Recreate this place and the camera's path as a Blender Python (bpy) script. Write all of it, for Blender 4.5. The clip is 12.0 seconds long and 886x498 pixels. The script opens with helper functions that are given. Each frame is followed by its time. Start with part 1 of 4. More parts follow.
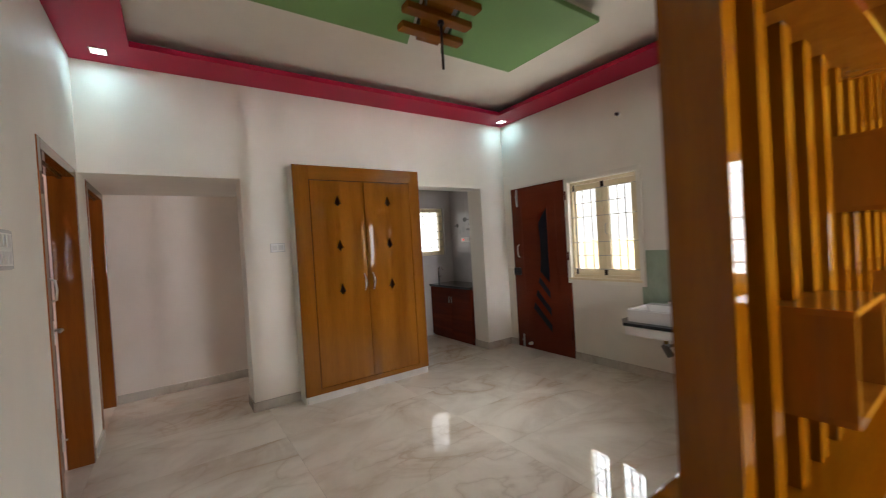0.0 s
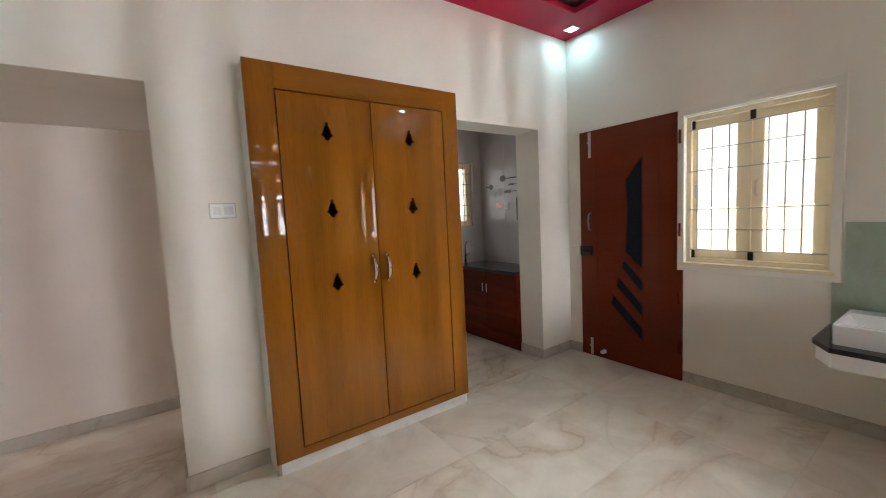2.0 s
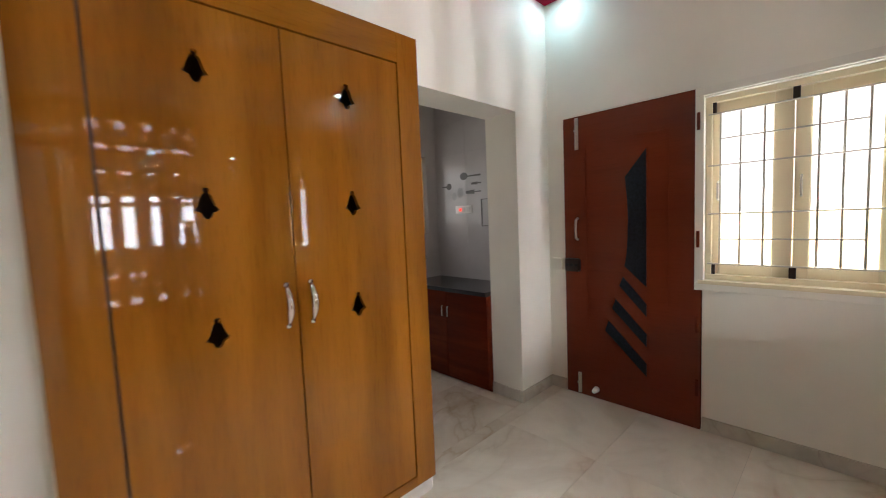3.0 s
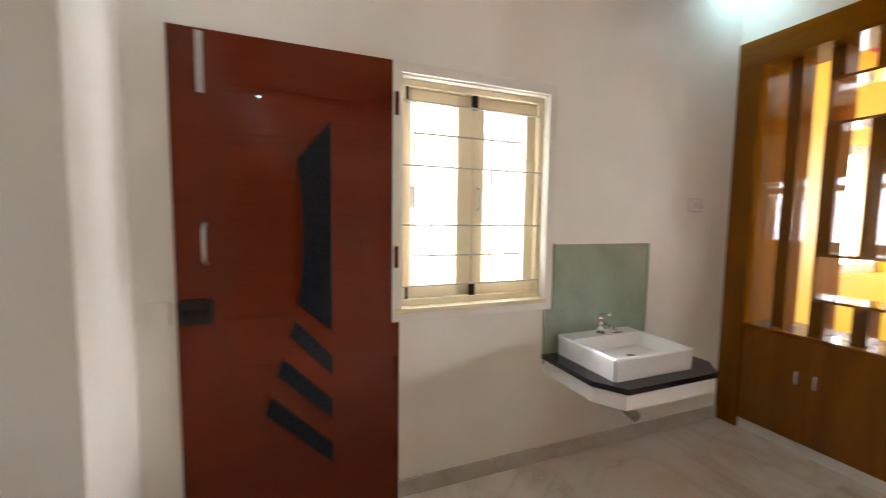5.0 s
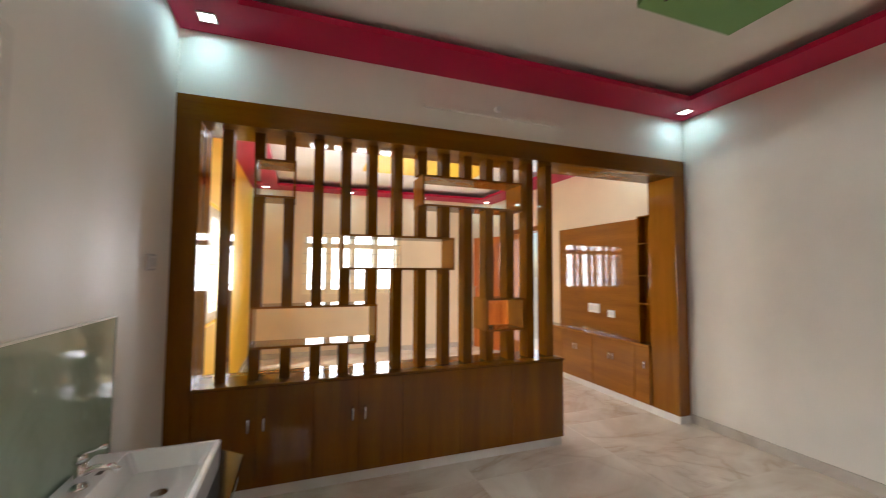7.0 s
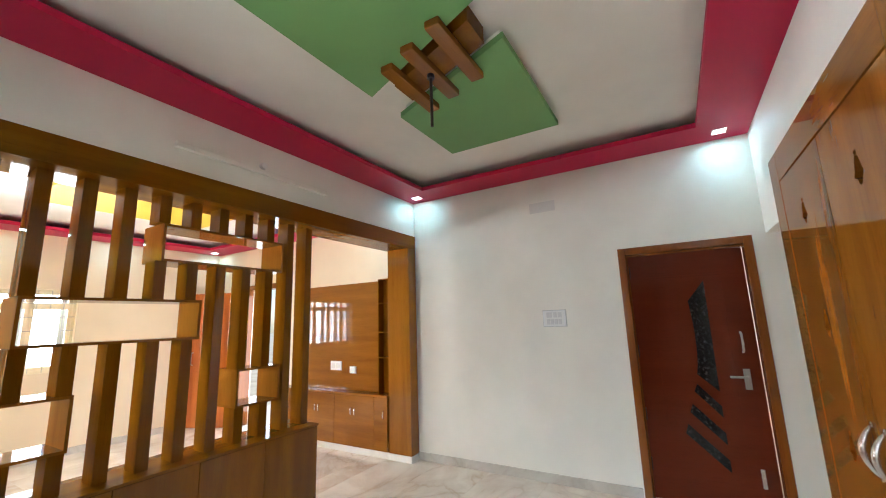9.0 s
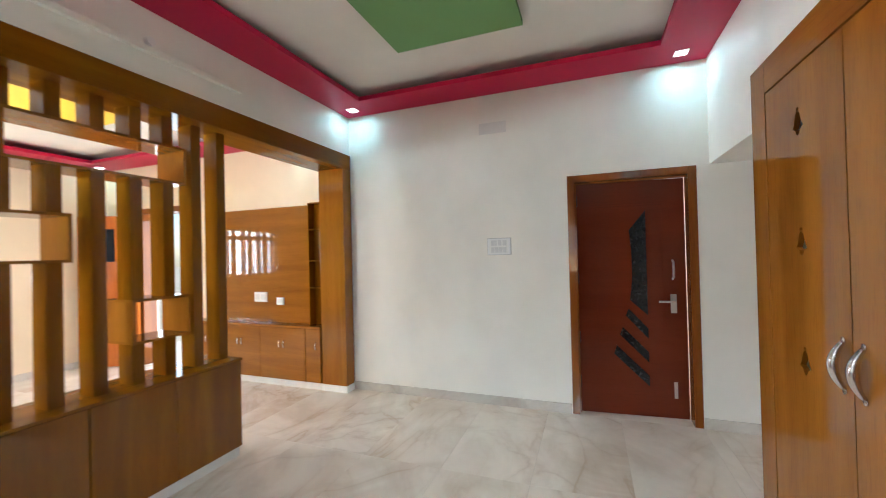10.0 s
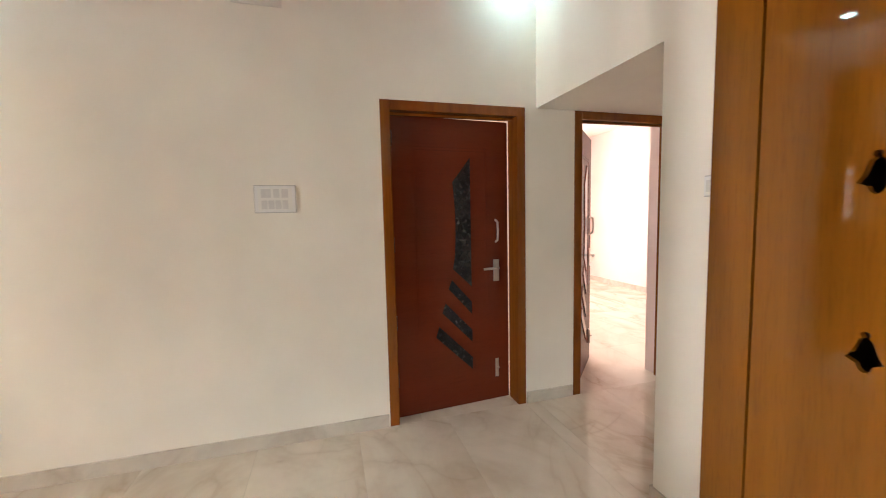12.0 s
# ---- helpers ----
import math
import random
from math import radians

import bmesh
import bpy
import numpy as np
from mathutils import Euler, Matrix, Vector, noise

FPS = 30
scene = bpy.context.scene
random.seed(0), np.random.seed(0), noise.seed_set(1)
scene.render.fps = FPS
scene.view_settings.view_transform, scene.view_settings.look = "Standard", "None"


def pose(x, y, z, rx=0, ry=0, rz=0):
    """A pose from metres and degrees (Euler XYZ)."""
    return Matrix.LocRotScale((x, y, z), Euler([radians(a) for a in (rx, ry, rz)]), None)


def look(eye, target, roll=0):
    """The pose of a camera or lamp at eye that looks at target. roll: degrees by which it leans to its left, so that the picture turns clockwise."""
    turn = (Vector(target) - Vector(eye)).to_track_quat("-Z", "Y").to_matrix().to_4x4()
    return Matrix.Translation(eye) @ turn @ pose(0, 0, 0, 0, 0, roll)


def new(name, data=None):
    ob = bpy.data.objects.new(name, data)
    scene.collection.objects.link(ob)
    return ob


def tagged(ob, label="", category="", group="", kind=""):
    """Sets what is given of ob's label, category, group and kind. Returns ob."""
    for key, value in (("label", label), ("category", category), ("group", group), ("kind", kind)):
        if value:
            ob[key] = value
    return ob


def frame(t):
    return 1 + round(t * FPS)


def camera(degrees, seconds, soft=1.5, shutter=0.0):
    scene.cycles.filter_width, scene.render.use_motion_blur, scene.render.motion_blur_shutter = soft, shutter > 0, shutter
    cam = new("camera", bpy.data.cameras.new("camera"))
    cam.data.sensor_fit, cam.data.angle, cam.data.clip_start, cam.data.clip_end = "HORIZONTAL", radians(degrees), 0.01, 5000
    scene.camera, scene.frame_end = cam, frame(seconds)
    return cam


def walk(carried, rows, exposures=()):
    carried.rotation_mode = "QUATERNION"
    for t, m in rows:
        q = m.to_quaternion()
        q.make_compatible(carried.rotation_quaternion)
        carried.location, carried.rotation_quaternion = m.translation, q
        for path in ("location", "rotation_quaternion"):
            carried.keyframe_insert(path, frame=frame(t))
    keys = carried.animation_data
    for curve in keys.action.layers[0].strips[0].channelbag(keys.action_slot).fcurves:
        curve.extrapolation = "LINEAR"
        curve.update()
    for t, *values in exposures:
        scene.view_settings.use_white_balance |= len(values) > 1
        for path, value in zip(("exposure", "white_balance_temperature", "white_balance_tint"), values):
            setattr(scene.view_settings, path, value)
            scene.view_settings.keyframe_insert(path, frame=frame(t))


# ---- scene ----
cam = camera(97.1, 12.0, soft=1.0, shutter=0.35)
PATH = [
    (0, (0.543, -0.556, 1.432), (1.682, 1.088, 1.403), -3.4),
    (0.5, (0.593, -0.189, 1.447), (1.629, 1.521, 1.377), -4.1),
    (1, (0.782, 0.154, 1.419), (1.889, 1.817, 1.318), -3.4),
    (1.5, (0.965, 0.53, 1.408), (2.092, 2.175, 1.256), -2.7),
    (2, (1.106, 0.948, 1.408), (2.252, 2.577, 1.23), -2.8),
    (2.5, (1.32, 1.322, 1.397), (2.509, 2.919, 1.206), -2.8),
    (2.7, (1.422, 1.481, 1.39), (2.673, 3.031, 1.215), -2.7),
    (4.3, (2.148, 2.555, 1.387), (4.121, 2.824, 1.205), -0.2),
    (4.5, (2.264, 2.636, 1.381), (4.255, 2.63, 1.196), 0.1),
    (5, (2.545, 2.815, 1.386), (4.399, 2.084, 1.227), 0.8),
    (5.5, (2.852, 2.822, 1.385), (4.287, 1.435, 1.258), 1.5),
    (6, (3.171, 2.773, 1.416), (3.929, 0.922, 1.39), 1.9),
    (6.5, (3.403, 2.823, 1.446), (3.368, 0.824, 1.507), 1.2),
    (7, (3.595, 2.808, 1.455), (2.907, 0.933, 1.564), 0.3),
    (7.5, (3.73, 2.67, 1.487), (2.524, 1.092, 1.724), -0.8),
    (7.7, (3.745, 2.668, 1.507), (2.382, 1.243, 1.843), -1.6),
    (9.3, (3.928, 2.699, 1.529), (2.189, 1.755, 1.819), -1.8),
    (9.5, (3.873, 2.659, 1.495), (2.103, 1.746, 1.684), -1.3),
    (9.9, (3.751, 2.471, 1.47), (1.888, 1.744, 1.505), -2.2),
    (10, (3.678, 2.455, 1.461), (1.805, 1.754, 1.481), -1.4),
    (10.5, (3.459, 2.316, 1.43), (1.499, 1.92, 1.377), -2.0),
    (11, (3.224, 2.106, 1.431), (1.227, 2.055, 1.321), -2.1),
    (11.5, (2.903, 2.004, 1.374), (0.929, 2.287, 1.227), -1.7),
    (12, (2.503, 1.946, 1.394), (0.589, 2.5, 1.221), -1.3),
]
walk(cam, [(t, look(eye, target, roll)) for t, eye, target, roll in PATH],
     exposures=[(0.0, -0.25, 6450, 10), (0.5, -0.02, 6200, 9), (1.5, 0.05, 6350, 10), (2.0, 0.08, 6250, 9), (2.5, 0.15, 6200, 9), (3.5, 0.45, 6350, 10), (5.0, 0.65, 6450, 11), (5.5, 0.4, 6100, 9),
                (6.0, -0.05, 6100, 10), (6.5, -0.18, 6650, 15), (7.0, -0.12, 6500, 11), (7.5, 0.08, 6250, 8), (8.5, 0.35, 5950, 5), (9.5, 0.5, 5650, 3), (10.0, 0.5, 5650, 3), (11.0, 0.5, 5850, 3),
                (11.5, 0.45, 6050, 4), (12.0, 0.38, 6950, 10)])

# ---- light ----
SUN_EL, SUN_AZ = 60.0, 225.0
world = bpy.data.worlds.new("sky")
scene.world = world
world.use_nodes = True
wn = world.node_tree.nodes
sky = wn.new("ShaderNodeTexSky")
sky.sky_type, sky.sun_disc = "NISHITA", False
sky.sun_elevation, sky.sun_rotation = radians(SUN_EL), radians(SUN_AZ)
wn["Background"].inputs["Strength"].default_value = 0.12
world.node_tree.links.new(sky.outputs["Color"], wn["Background"].inputs["Color"])

sun = new("sun", bpy.data.lights.new("sun", "SUN"))
sun.data.energy, sun.data.angle, sun.data.color = 3.5, radians(0.5), (1.0, 0.94, 0.84)
sun.matrix_world = look((0, 0, 30), (-math.sin(radians(SUN_AZ)) * 30 / math.tan(radians(SUN_EL)),
                                     -math.cos(radians(SUN_AZ)) * 30 / math.tan(radians(SUN_EL)), 0))


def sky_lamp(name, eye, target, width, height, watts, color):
    """An area lamp for the sky's or the yard's light that falls through one opening."""
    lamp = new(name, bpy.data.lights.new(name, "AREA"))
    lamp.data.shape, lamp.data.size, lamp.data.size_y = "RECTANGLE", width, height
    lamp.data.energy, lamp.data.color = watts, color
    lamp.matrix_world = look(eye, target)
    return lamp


hall_sky = sky_lamp("sky_east_hall", (7.6, 1.9, 3.5), (4.3, 1.9, 1.9), 6.5, 1.8, 750, (0.91, 0.96, 1.0))
hall_sky.data.spread = radians(110)
for k in range(4):
    x = 1.885 + 0.2038 + 0.4075 * k
    south = sky_lamp("sky_south_living", (x, -4.46, 1.56), (x, -4, 1.56), 0.28, 1.0, 30, (0.97, 0.97, 1.0))
    south.data.spread = radians(95)
sky_lamp("sky_east_living", (4.59, -1.6, 1.5), (4, -1.6, 1.5), 1.1, 1.05, 68, (0.94, 0.97, 1.0))
# added fill lamp below the sill, in place of yard bounce, lifts the ceiling
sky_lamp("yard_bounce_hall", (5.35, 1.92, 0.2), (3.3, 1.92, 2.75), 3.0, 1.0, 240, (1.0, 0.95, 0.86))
sky_lamp("sky_entrance", (-0.28, -3.2, 1.1), (1, -3.2, 1.1), 1.35, 1.9, 36, (0.97, 0.97, 1.0))
sky_lamp("sky_kitchen", (3.78, 4.91, 1.62), (3.78, 4, 1.6), 0.90, 0.7, 4.5, (1.0, 0.96, 0.9))
sky_lamp("sky_bedroom", (-5.82, 4.55, 1.5), (-3, 4.55, 1.5), 1.2, 1.1, 330, (0.97, 0.94, 0.98))
sky_lamp("sky_side_room", (-3.42, 1.6, 1.5), (-2, 1.6, 1.5), 1.1, 1.1, 70, (1.0, 0.96, 0.9))

# ---- materials ----


def nodes_of(name):
    m = bpy.data.materials.new(name)
    m.use_nodes = True
    return m, m.node_tree.nodes, m.node_tree.links, m.node_tree.nodes["Principled BSDF"]


def ramp_of(nodes, stops):
    r = nodes.new("ShaderNodeValToRGB")
    while len(r.color_ramp.elements) < len(stops):
        r.color_ramp.elements.new(0.5)
    for e, (p, c) in zip(r.color_ramp.elements, stops):
        e.position, e.color = p, (*c, 1)
    return r


def noise_of(nodes, links, vec, scale, detail=4.0, rough=0.55, distort=0.0):
    n = nodes.new("ShaderNodeTexNoise")
    n.inputs["Scale"].default_value, n.inputs["Detail"].default_value = scale, detail
    n.inputs["Roughness"].default_value, n.inputs["Distortion"].default_value = rough, distort
    if vec is not None:
        links.new(vec, n.inputs["Vector"])
    return n


def coords(nodes, links, scale=(1, 1, 1), jitter=0.0, spin=0.0):
    """Object coordinates, stretched, and shifted and turned by each piece's own random number."""
    tc = nodes.new("ShaderNodeTexCoord")
    mp = nodes.new("ShaderNodeMapping")
    mp.inputs["Scale"].default_value = scale
    links.new(tc.outputs["Object"], mp.inputs["Vector"])
    if jitter:
        info = nodes.new("ShaderNodeObjectInfo")
        mul = nodes.new("ShaderNodeMath")
        mul.operation = "MULTIPLY"
        mul.inputs[1].default_value = jitter
        links.new(info.outputs["Random"], mul.inputs[0])
        links.new(mul.outputs[0], mp.inputs["Location"])
        if spin:
            turn = nodes.new("ShaderNodeMath")
            turn.operation = "MULTIPLY"
            turn.inputs[1].default_value = spin
            links.new(info.outputs["Random"], turn.inputs[0])
            axis = nodes.new("ShaderNodeCombineXYZ")
            links.new(turn.outputs[0], axis.inputs["Z"])
            links.new(axis.outputs[0], mp.inputs["Rotation"])
    return mp.outputs["Vector"]


def bump_of(nodes, links, bsdf, height, strength, distance):
    b = nodes.new("ShaderNodeBump")
    b.inputs["Strength"].default_value, b.inputs["Distance"].default_value = strength, distance
    links.new(height, b.inputs["Height"])
    links.new(b.outputs["Normal"], bsdf.inputs["Normal"])


def paint(name, color, rough=0.55, mottle=0.06, bump=0.15, coat=0.0):
    """Rolled wall paint: fine stipple, and broad uneven patches."""
    m, n, l, b = nodes_of(name)
    v = coords(n, l)
    big = noise_of(n, l, v, 1.3, 3)
    lo = tuple(max(0, c * (1 - mottle)) for c in color)
    hi = tuple(min(1, c * (1 + mottle)) for c in color)
    r = ramp_of(n, [(0.3, lo), (0.7, hi)])
    l.new(big.outputs["Fac"], r.inputs["Fac"])
    l.new(r.outputs["Color"], b.inputs["Base Color"])
    b.inputs["Roughness"].default_value = rough
    b.inputs["Specular IOR Level"].default_value = 0.25
    b.inputs["Coat Weight"].default_value = coat
    b.inputs["Coat Roughness"].default_value = 0.15
    fine = noise_of(n, l, v, 160, 3)
    bump_of(n, l, b, fine.outputs["Fac"], bump, 0.001)
    return m


def wood(name, dark, mid, light, rough=0.35, coat=0.9, axis="z", grain=1.0):
    """Polished veneer: long figure along one axis, short dark pores, and a broad drift of tone from board to board."""
    m, n, l, b = nodes_of(name)
    s = {"z": (6, 6, 0.42), "x": (0.42, 6, 6), "y": (6, 0.42, 6)}[axis]
    v = coords(n, l, s, 7.0)
    a = noise_of(n, l, v, 1.25 * grain, 6, 0.55, 0.5)
    r = ramp_of(n, [(0.25, dark), (0.5, mid), (0.75, light)])
    l.new(a.outputs["Fac"], r.inputs["Fac"])

    def times(prev, noise, stops, fac):
        t = ramp_of(n, stops)
        l.new(noise.outputs["Fac"], t.inputs["Fac"])
        mix = n.new("ShaderNodeMix")
        mix.data_type, mix.blend_type = "RGBA", "MULTIPLY"
        mix.inputs["Factor"].default_value = fac
        l.new(prev, mix.inputs["A"])
        l.new(t.outputs["Color"], mix.inputs["B"])
        return mix.outputs["Result"]

    p = noise_of(n, l, coords(n, l, tuple(k * 9 for k in s), 3.0), 2.6, 3, 0.6)
    col = times(r.outputs["Color"], p, [(0.36, (0.55, 0.46, 0.40)), (0.46, (1, 1, 1))], 0.24)
    q = noise_of(n, l, coords(n, l, tuple(k * 3 for k in s), 5.0), 1.5, 2, 0.5)
    col = times(col, q, [(0.24, (0.50, 0.42, 0.36)), (0.31, (1, 1, 1))], 0.14)
    l.new(col, b.inputs["Base Color"])
    b.inputs["Roughness"].default_value = rough
    b.inputs["Specular IOR Level"].default_value = 0.0
    b.inputs["Coat Weight"].default_value = coat
    b.inputs["Coat Roughness"].default_value = 0.03
    wave = noise_of(n, l, coords(n, l, (1, 1, 1), 2.0), 2.2, 2)
    bump_of(n, l, b, p.outputs["Fac"], 0.04, 0.001)
    drift = n.new("ShaderNodeBump")
    drift.inputs["Strength"].default_value, drift.inputs["Distance"].default_value = 0.08, 0.004
    l.new(wave.outputs["Fac"], drift.inputs["Height"])
    l.new(drift.outputs["Normal"], b.inputs["Coat Normal"])
    return m


def plain(name, color, rough=0.4, metal=0.0, coat=0.0, vary=0.05, scale=30):
    m, n, l, b = nodes_of(name)
    v = coords(n, l)
    t = noise_of(n, l, v, scale, 4)
    r = ramp_of(n, [(0.3, tuple(c * (1 - vary) for c in color)), (0.7, tuple(min(1, c * (1 + vary)) for c in color))])
    l.new(t.outputs["Fac"], r.inputs["Fac"])
    l.new(r.outputs["Color"], b.inputs["Base Color"])
    b.inputs["Roughness"].default_value, b.inputs["Metallic"].default_value = rough, metal
    b.inputs["Coat Weight"].default_value = coat
    b.inputs["Coat Roughness"].default_value = 0.05
    return m


def marble(name, base, tint, vein, rough=0.07, scale=1.0, jitter=0.0, stain=0.5):
    """Polished vitrified tile: cloudy patches, broad smoky streaks and a few thin wandering veins."""
    m, n, l, b = nodes_of(name)
    v = coords(n, l, (scale, scale, scale), jitter)
    cloud = noise_of(n, l, v, 1.5, 6, 0.62, 1.2)
    r = ramp_of(n, [(0.34, tint), (0.52, base), (0.75, tuple(min(1, c * 1.10) for c in base))])
    l.new(cloud.outputs["Fac"], r.inputs["Fac"])

    def streak(prev, vec, freq, distort, stops, colour):
        w = noise_of(n, l, vec, freq, 5, 0.5, distort)
        sub = n.new("ShaderNodeMath")
        sub.operation = "SUBTRACT"
        sub.inputs[1].default_value = 0.5
        l.new(w.outputs["Fac"], sub.inputs[0])
        ab = n.new("ShaderNodeMath")
        ab.operation = "ABSOLUTE"
        l.new(sub.outputs[0], ab.inputs[0])
        vr = ramp_of(n, [(p, (k, k, k)) for p, k in stops])
        l.new(ab.outputs[0], vr.inputs["Fac"])
        mask = noise_of(n, l, vec, 0.9, 2)
        mr = ramp_of(n, [(0.42, (0, 0, 0)), (0.62, (1, 1, 1))])
        l.new(mask.outputs["Fac"], mr.inputs["Fac"])
        mul = n.new("ShaderNodeMath")
        mul.operation = "MULTIPLY"
        l.new(vr.outputs["Color"], mul.inputs[0])
        l.new(mr.outputs["Color"], mul.inputs[1])
        mix = n.new("ShaderNodeMix")
        mix.data_type = "RGBA"
        l.new(mul.outputs[0], mix.inputs["Factor"])
        l.new(prev, mix.inputs["A"])
        mix.inputs["B"].default_value = (*colour, 1)
        return mix.outputs["Result"]

    long = coords(n, l, (0.7 * scale, 1.3 * scale, scale), jitter * 1.7, 40.0)
    col = streak(r.outputs["Color"], long, 0.9, 1.4, [(0.0, stain), (0.02, stain * 0.5), (0.11, 0.0)], vein)
    col = streak(col, v, 0.8, 1.0, [(0.0, 0.36), (0.008, 0.16), (0.035, 0.0)], tuple(c * 0.85 for c in vein))
    l.new(col, b.inputs["Base Color"])
    b.inputs["Roughness"].default_value = rough
    b.inputs["IOR"].default_value = 1.5
    return m


def glow(name, color, strength):
    m, n, l, b = nodes_of(name)
    b.inputs["Base Color"].default_value = (*color, 1)
    b.inputs["Emission Color"].default_value = (*color, 1)
    b.inputs["Emission Strength"].default_value = strength
    return m


def glass(name, color=(1, 1, 1), rough=0.0):
    m, n, l, b = nodes_of(name)
    b.inputs["Base Color"].default_value = (*color, 1)
    b.inputs["Roughness"].default_value = rough
    b.inputs["Transmission Weight"].default_value = 1.0
    b.inputs["IOR"].default_value = 1.45
    return m


WALL = paint("ivory_wall_paint", (0.835, 0.80, 0.72))
CREAM = paint("cream_wall_paint", (0.76, 0.63, 0.45))
PEACH = paint("peach_wall_paint", (0.82, 0.67, 0.625))
BLUSH = paint("blush_wall_paint", (0.83, 0.755, 0.68))
YELLOW = paint("yellow_wall_paint", (0.84, 0.50, 0.03))
CEIL = paint("ceiling_paint", (0.83, 0.79, 0.725), 0.7)
CRIMSON = paint("crimson_satin_paint", (0.42, 0.004, 0.045), 0.5, 0.05, 0.08)
GREEN = paint("green_ceiling_paint", (0.185, 0.35, 0.125), 0.55)
REDARC = paint("red_ceiling_paint", (0.75, 0.05, 0.03), 0.5)
AMBER = ((0.168, 0.055, 0.0065), (0.222, 0.079, 0.0085), (0.270, 0.102, 0.012))
# teak toned down for the screen's backlit hall side: shade put into the colour
SHADED_TEAK = ((0.120, 0.038, 0.0012), (0.168, 0.056, 0.0015), (0.215, 0.077, 0.0022))
TEAK = wood("teak_veneer", *AMBER)
TEAKX = wood("teak_veneer_across", *AMBER, axis="x")
TEAKY = wood("teak_veneer_along", *AMBER, axis="y")
SLAT = wood("slat_veneer", *SHADED_TEAK, coat=0.5)
BOXWOOD = wood("display_box_veneer", *AMBER, coat=0.8)
DADO = wood("low_cabinet_veneer", *SHADED_TEAK, coat=0.9)
SLATX = wood("beam_veneer", *SHADED_TEAK, coat=0.6, axis="x")
FRAME = wood("door_frame_polish", (0.13, 0.033, 0.005), (0.20, 0.058, 0.008), (0.27, 0.085, 0.013))
MAROON = wood("maroon_door_skin", (0.115, 0.0205, 0.0085), (0.131, 0.0245, 0.010), (0.148, 0.028, 0.012), rough=0.42, coat=0.35, axis="y", grain=0.8)
for nd in MAROON.node_tree.nodes:
    if nd.type == "MIX":
        nd.inputs["Factor"].default_value = 0.15
KITRED = wood("kitchen_red_laminate", (0.055, 0.008, 0.003), (0.10, 0.014, 0.005), (0.16, 0.028, 0.009), rough=0.3, coat=0.3, axis="y")
CARVED = wood("carved_orange_wood", (0.30, 0.07, 0.012), (0.45, 0.12, 0.02), (0.55, 0.17, 0.03), rough=0.35)
# near-black brown: the cupboard's inner shade, put into the colour
SHADE = plain("painted_shade", (0.035, 0.012, 0.004), 0.7)
BLACK = plain("black_cutout", (0.006, 0.005, 0.005), 0.9)
DARKGLASS = plain("dark_figured_glass", (0.006, 0.007, 0.012), 0.4, 0.0, 0.06, 0.6, 55)
DARKGLASS.node_tree.nodes["Principled BSDF"].inputs["Specular IOR Level"].default_value = 0.2
FIGURED = plain("figured_glass", (0.012, 0.012, 0.014), 0.15)
for nd in FIGURED.node_tree.nodes:
    if nd.type == "VALTORGB":
        nd.color_ramp.elements[0].position, nd.color_ramp.elements[1].position = 0.54, 0.72
        nd.color_ramp.elements[1].color = (0.085, 0.08, 0.072, 1)
    if nd.type == "TEX_NOISE":
        nd.inputs["Scale"].default_value = 42
CHROME = plain("chrome", (0.75, 0.74, 0.72), 0.12, 1.0)
GREYCOVER = plain("cover_plastic", (0.68, 0.66, 0.61), 0.4, 0.0, 0.0, 0.02)
SATIN = plain("satin_chrome", (0.70, 0.68, 0.66), 0.24, 1.0)
STEEL = plain("satin_steel", (0.55, 0.53, 0.50), 0.32, 1.0)
DARKMETAL = plain("dark_bronze", (0.035, 0.022, 0.018), 0.35, 0.7)
GRANITE = plain("black_granite", (0.012, 0.012, 0.016), 0.12, 0.0, 0.0, 0.7, 220)
CERAMIC = plain("white_ceramic", (0.84, 0.84, 0.83), 0.08, 0.0, 0.4, 0.01)
PLASTIC = plain("white_plastic", (0.80, 0.79, 0.75), 0.28, 0.0, 0.0, 0.02)
GREYPLASTIC = plain("grey_plastic", (0.50, 0.49, 0.47), 0.35)
BRASS = plain("dull_brass", (0.42, 0.28, 0.10), 0.4, 0.6)
ROCKER = plain("pale_grey_plastic", (0.66, 0.65, 0.63), 0.3)
PIPE = plain("grey_pipe", (0.22, 0.20, 0.17), 0.45)
SASH = paint("cream_enamel", (0.80, 0.70, 0.50), 0.3, 0.05, 0.06)
GRILL = plain("grill_paint", (0.50, 0.46, 0.40), 0.4, 0.2)
PANE = glass("window_glass")
TILEGREEN = marble("green_wall_tile", (0.34, 0.41, 0.315), (0.28, 0.35, 0.26), (0.42, 0.48, 0.385), 0.06, 1.6)
KTILE = plain("kitchen_wall_tile", (0.50, 0.47, 0.47), 0.22, 0.0, 0.0, 0.04, 4)
FLOOR = marble("polished_floor_tile", (0.76, 0.685, 0.58), (0.66, 0.57, 0.465), (0.42, 0.28, 0.16), 0.014, 1.0, 23.0, 0.55)
SKIRT = marble("skirting_tile", (0.60, 0.55, 0.48), (0.50, 0.45, 0.385), (0.34, 0.26, 0.19), 0.045, 1.4, 11.0)
WHITEPLINTH = marble("white_plinth_tile", (0.74, 0.71, 0.66), (0.66, 0.62, 0.56), (0.5, 0.45, 0.4), 0.12)
JOINT = plain("tile_joint", (0.52, 0.46, 0.38), 0.5)
DECAL = plain("dark_sticker", (0.05, 0.04, 0.035), 0.4)
DECALPALE = plain("pale_sticker", (0.36, 0.34, 0.34), 0.4)
HAZE = glow("hazy_sky", (0.93, 0.965, 1.0), 0.8)
LED = glow("lamp_diffuser", (0.86, 0.97, 1.0), 30.0)
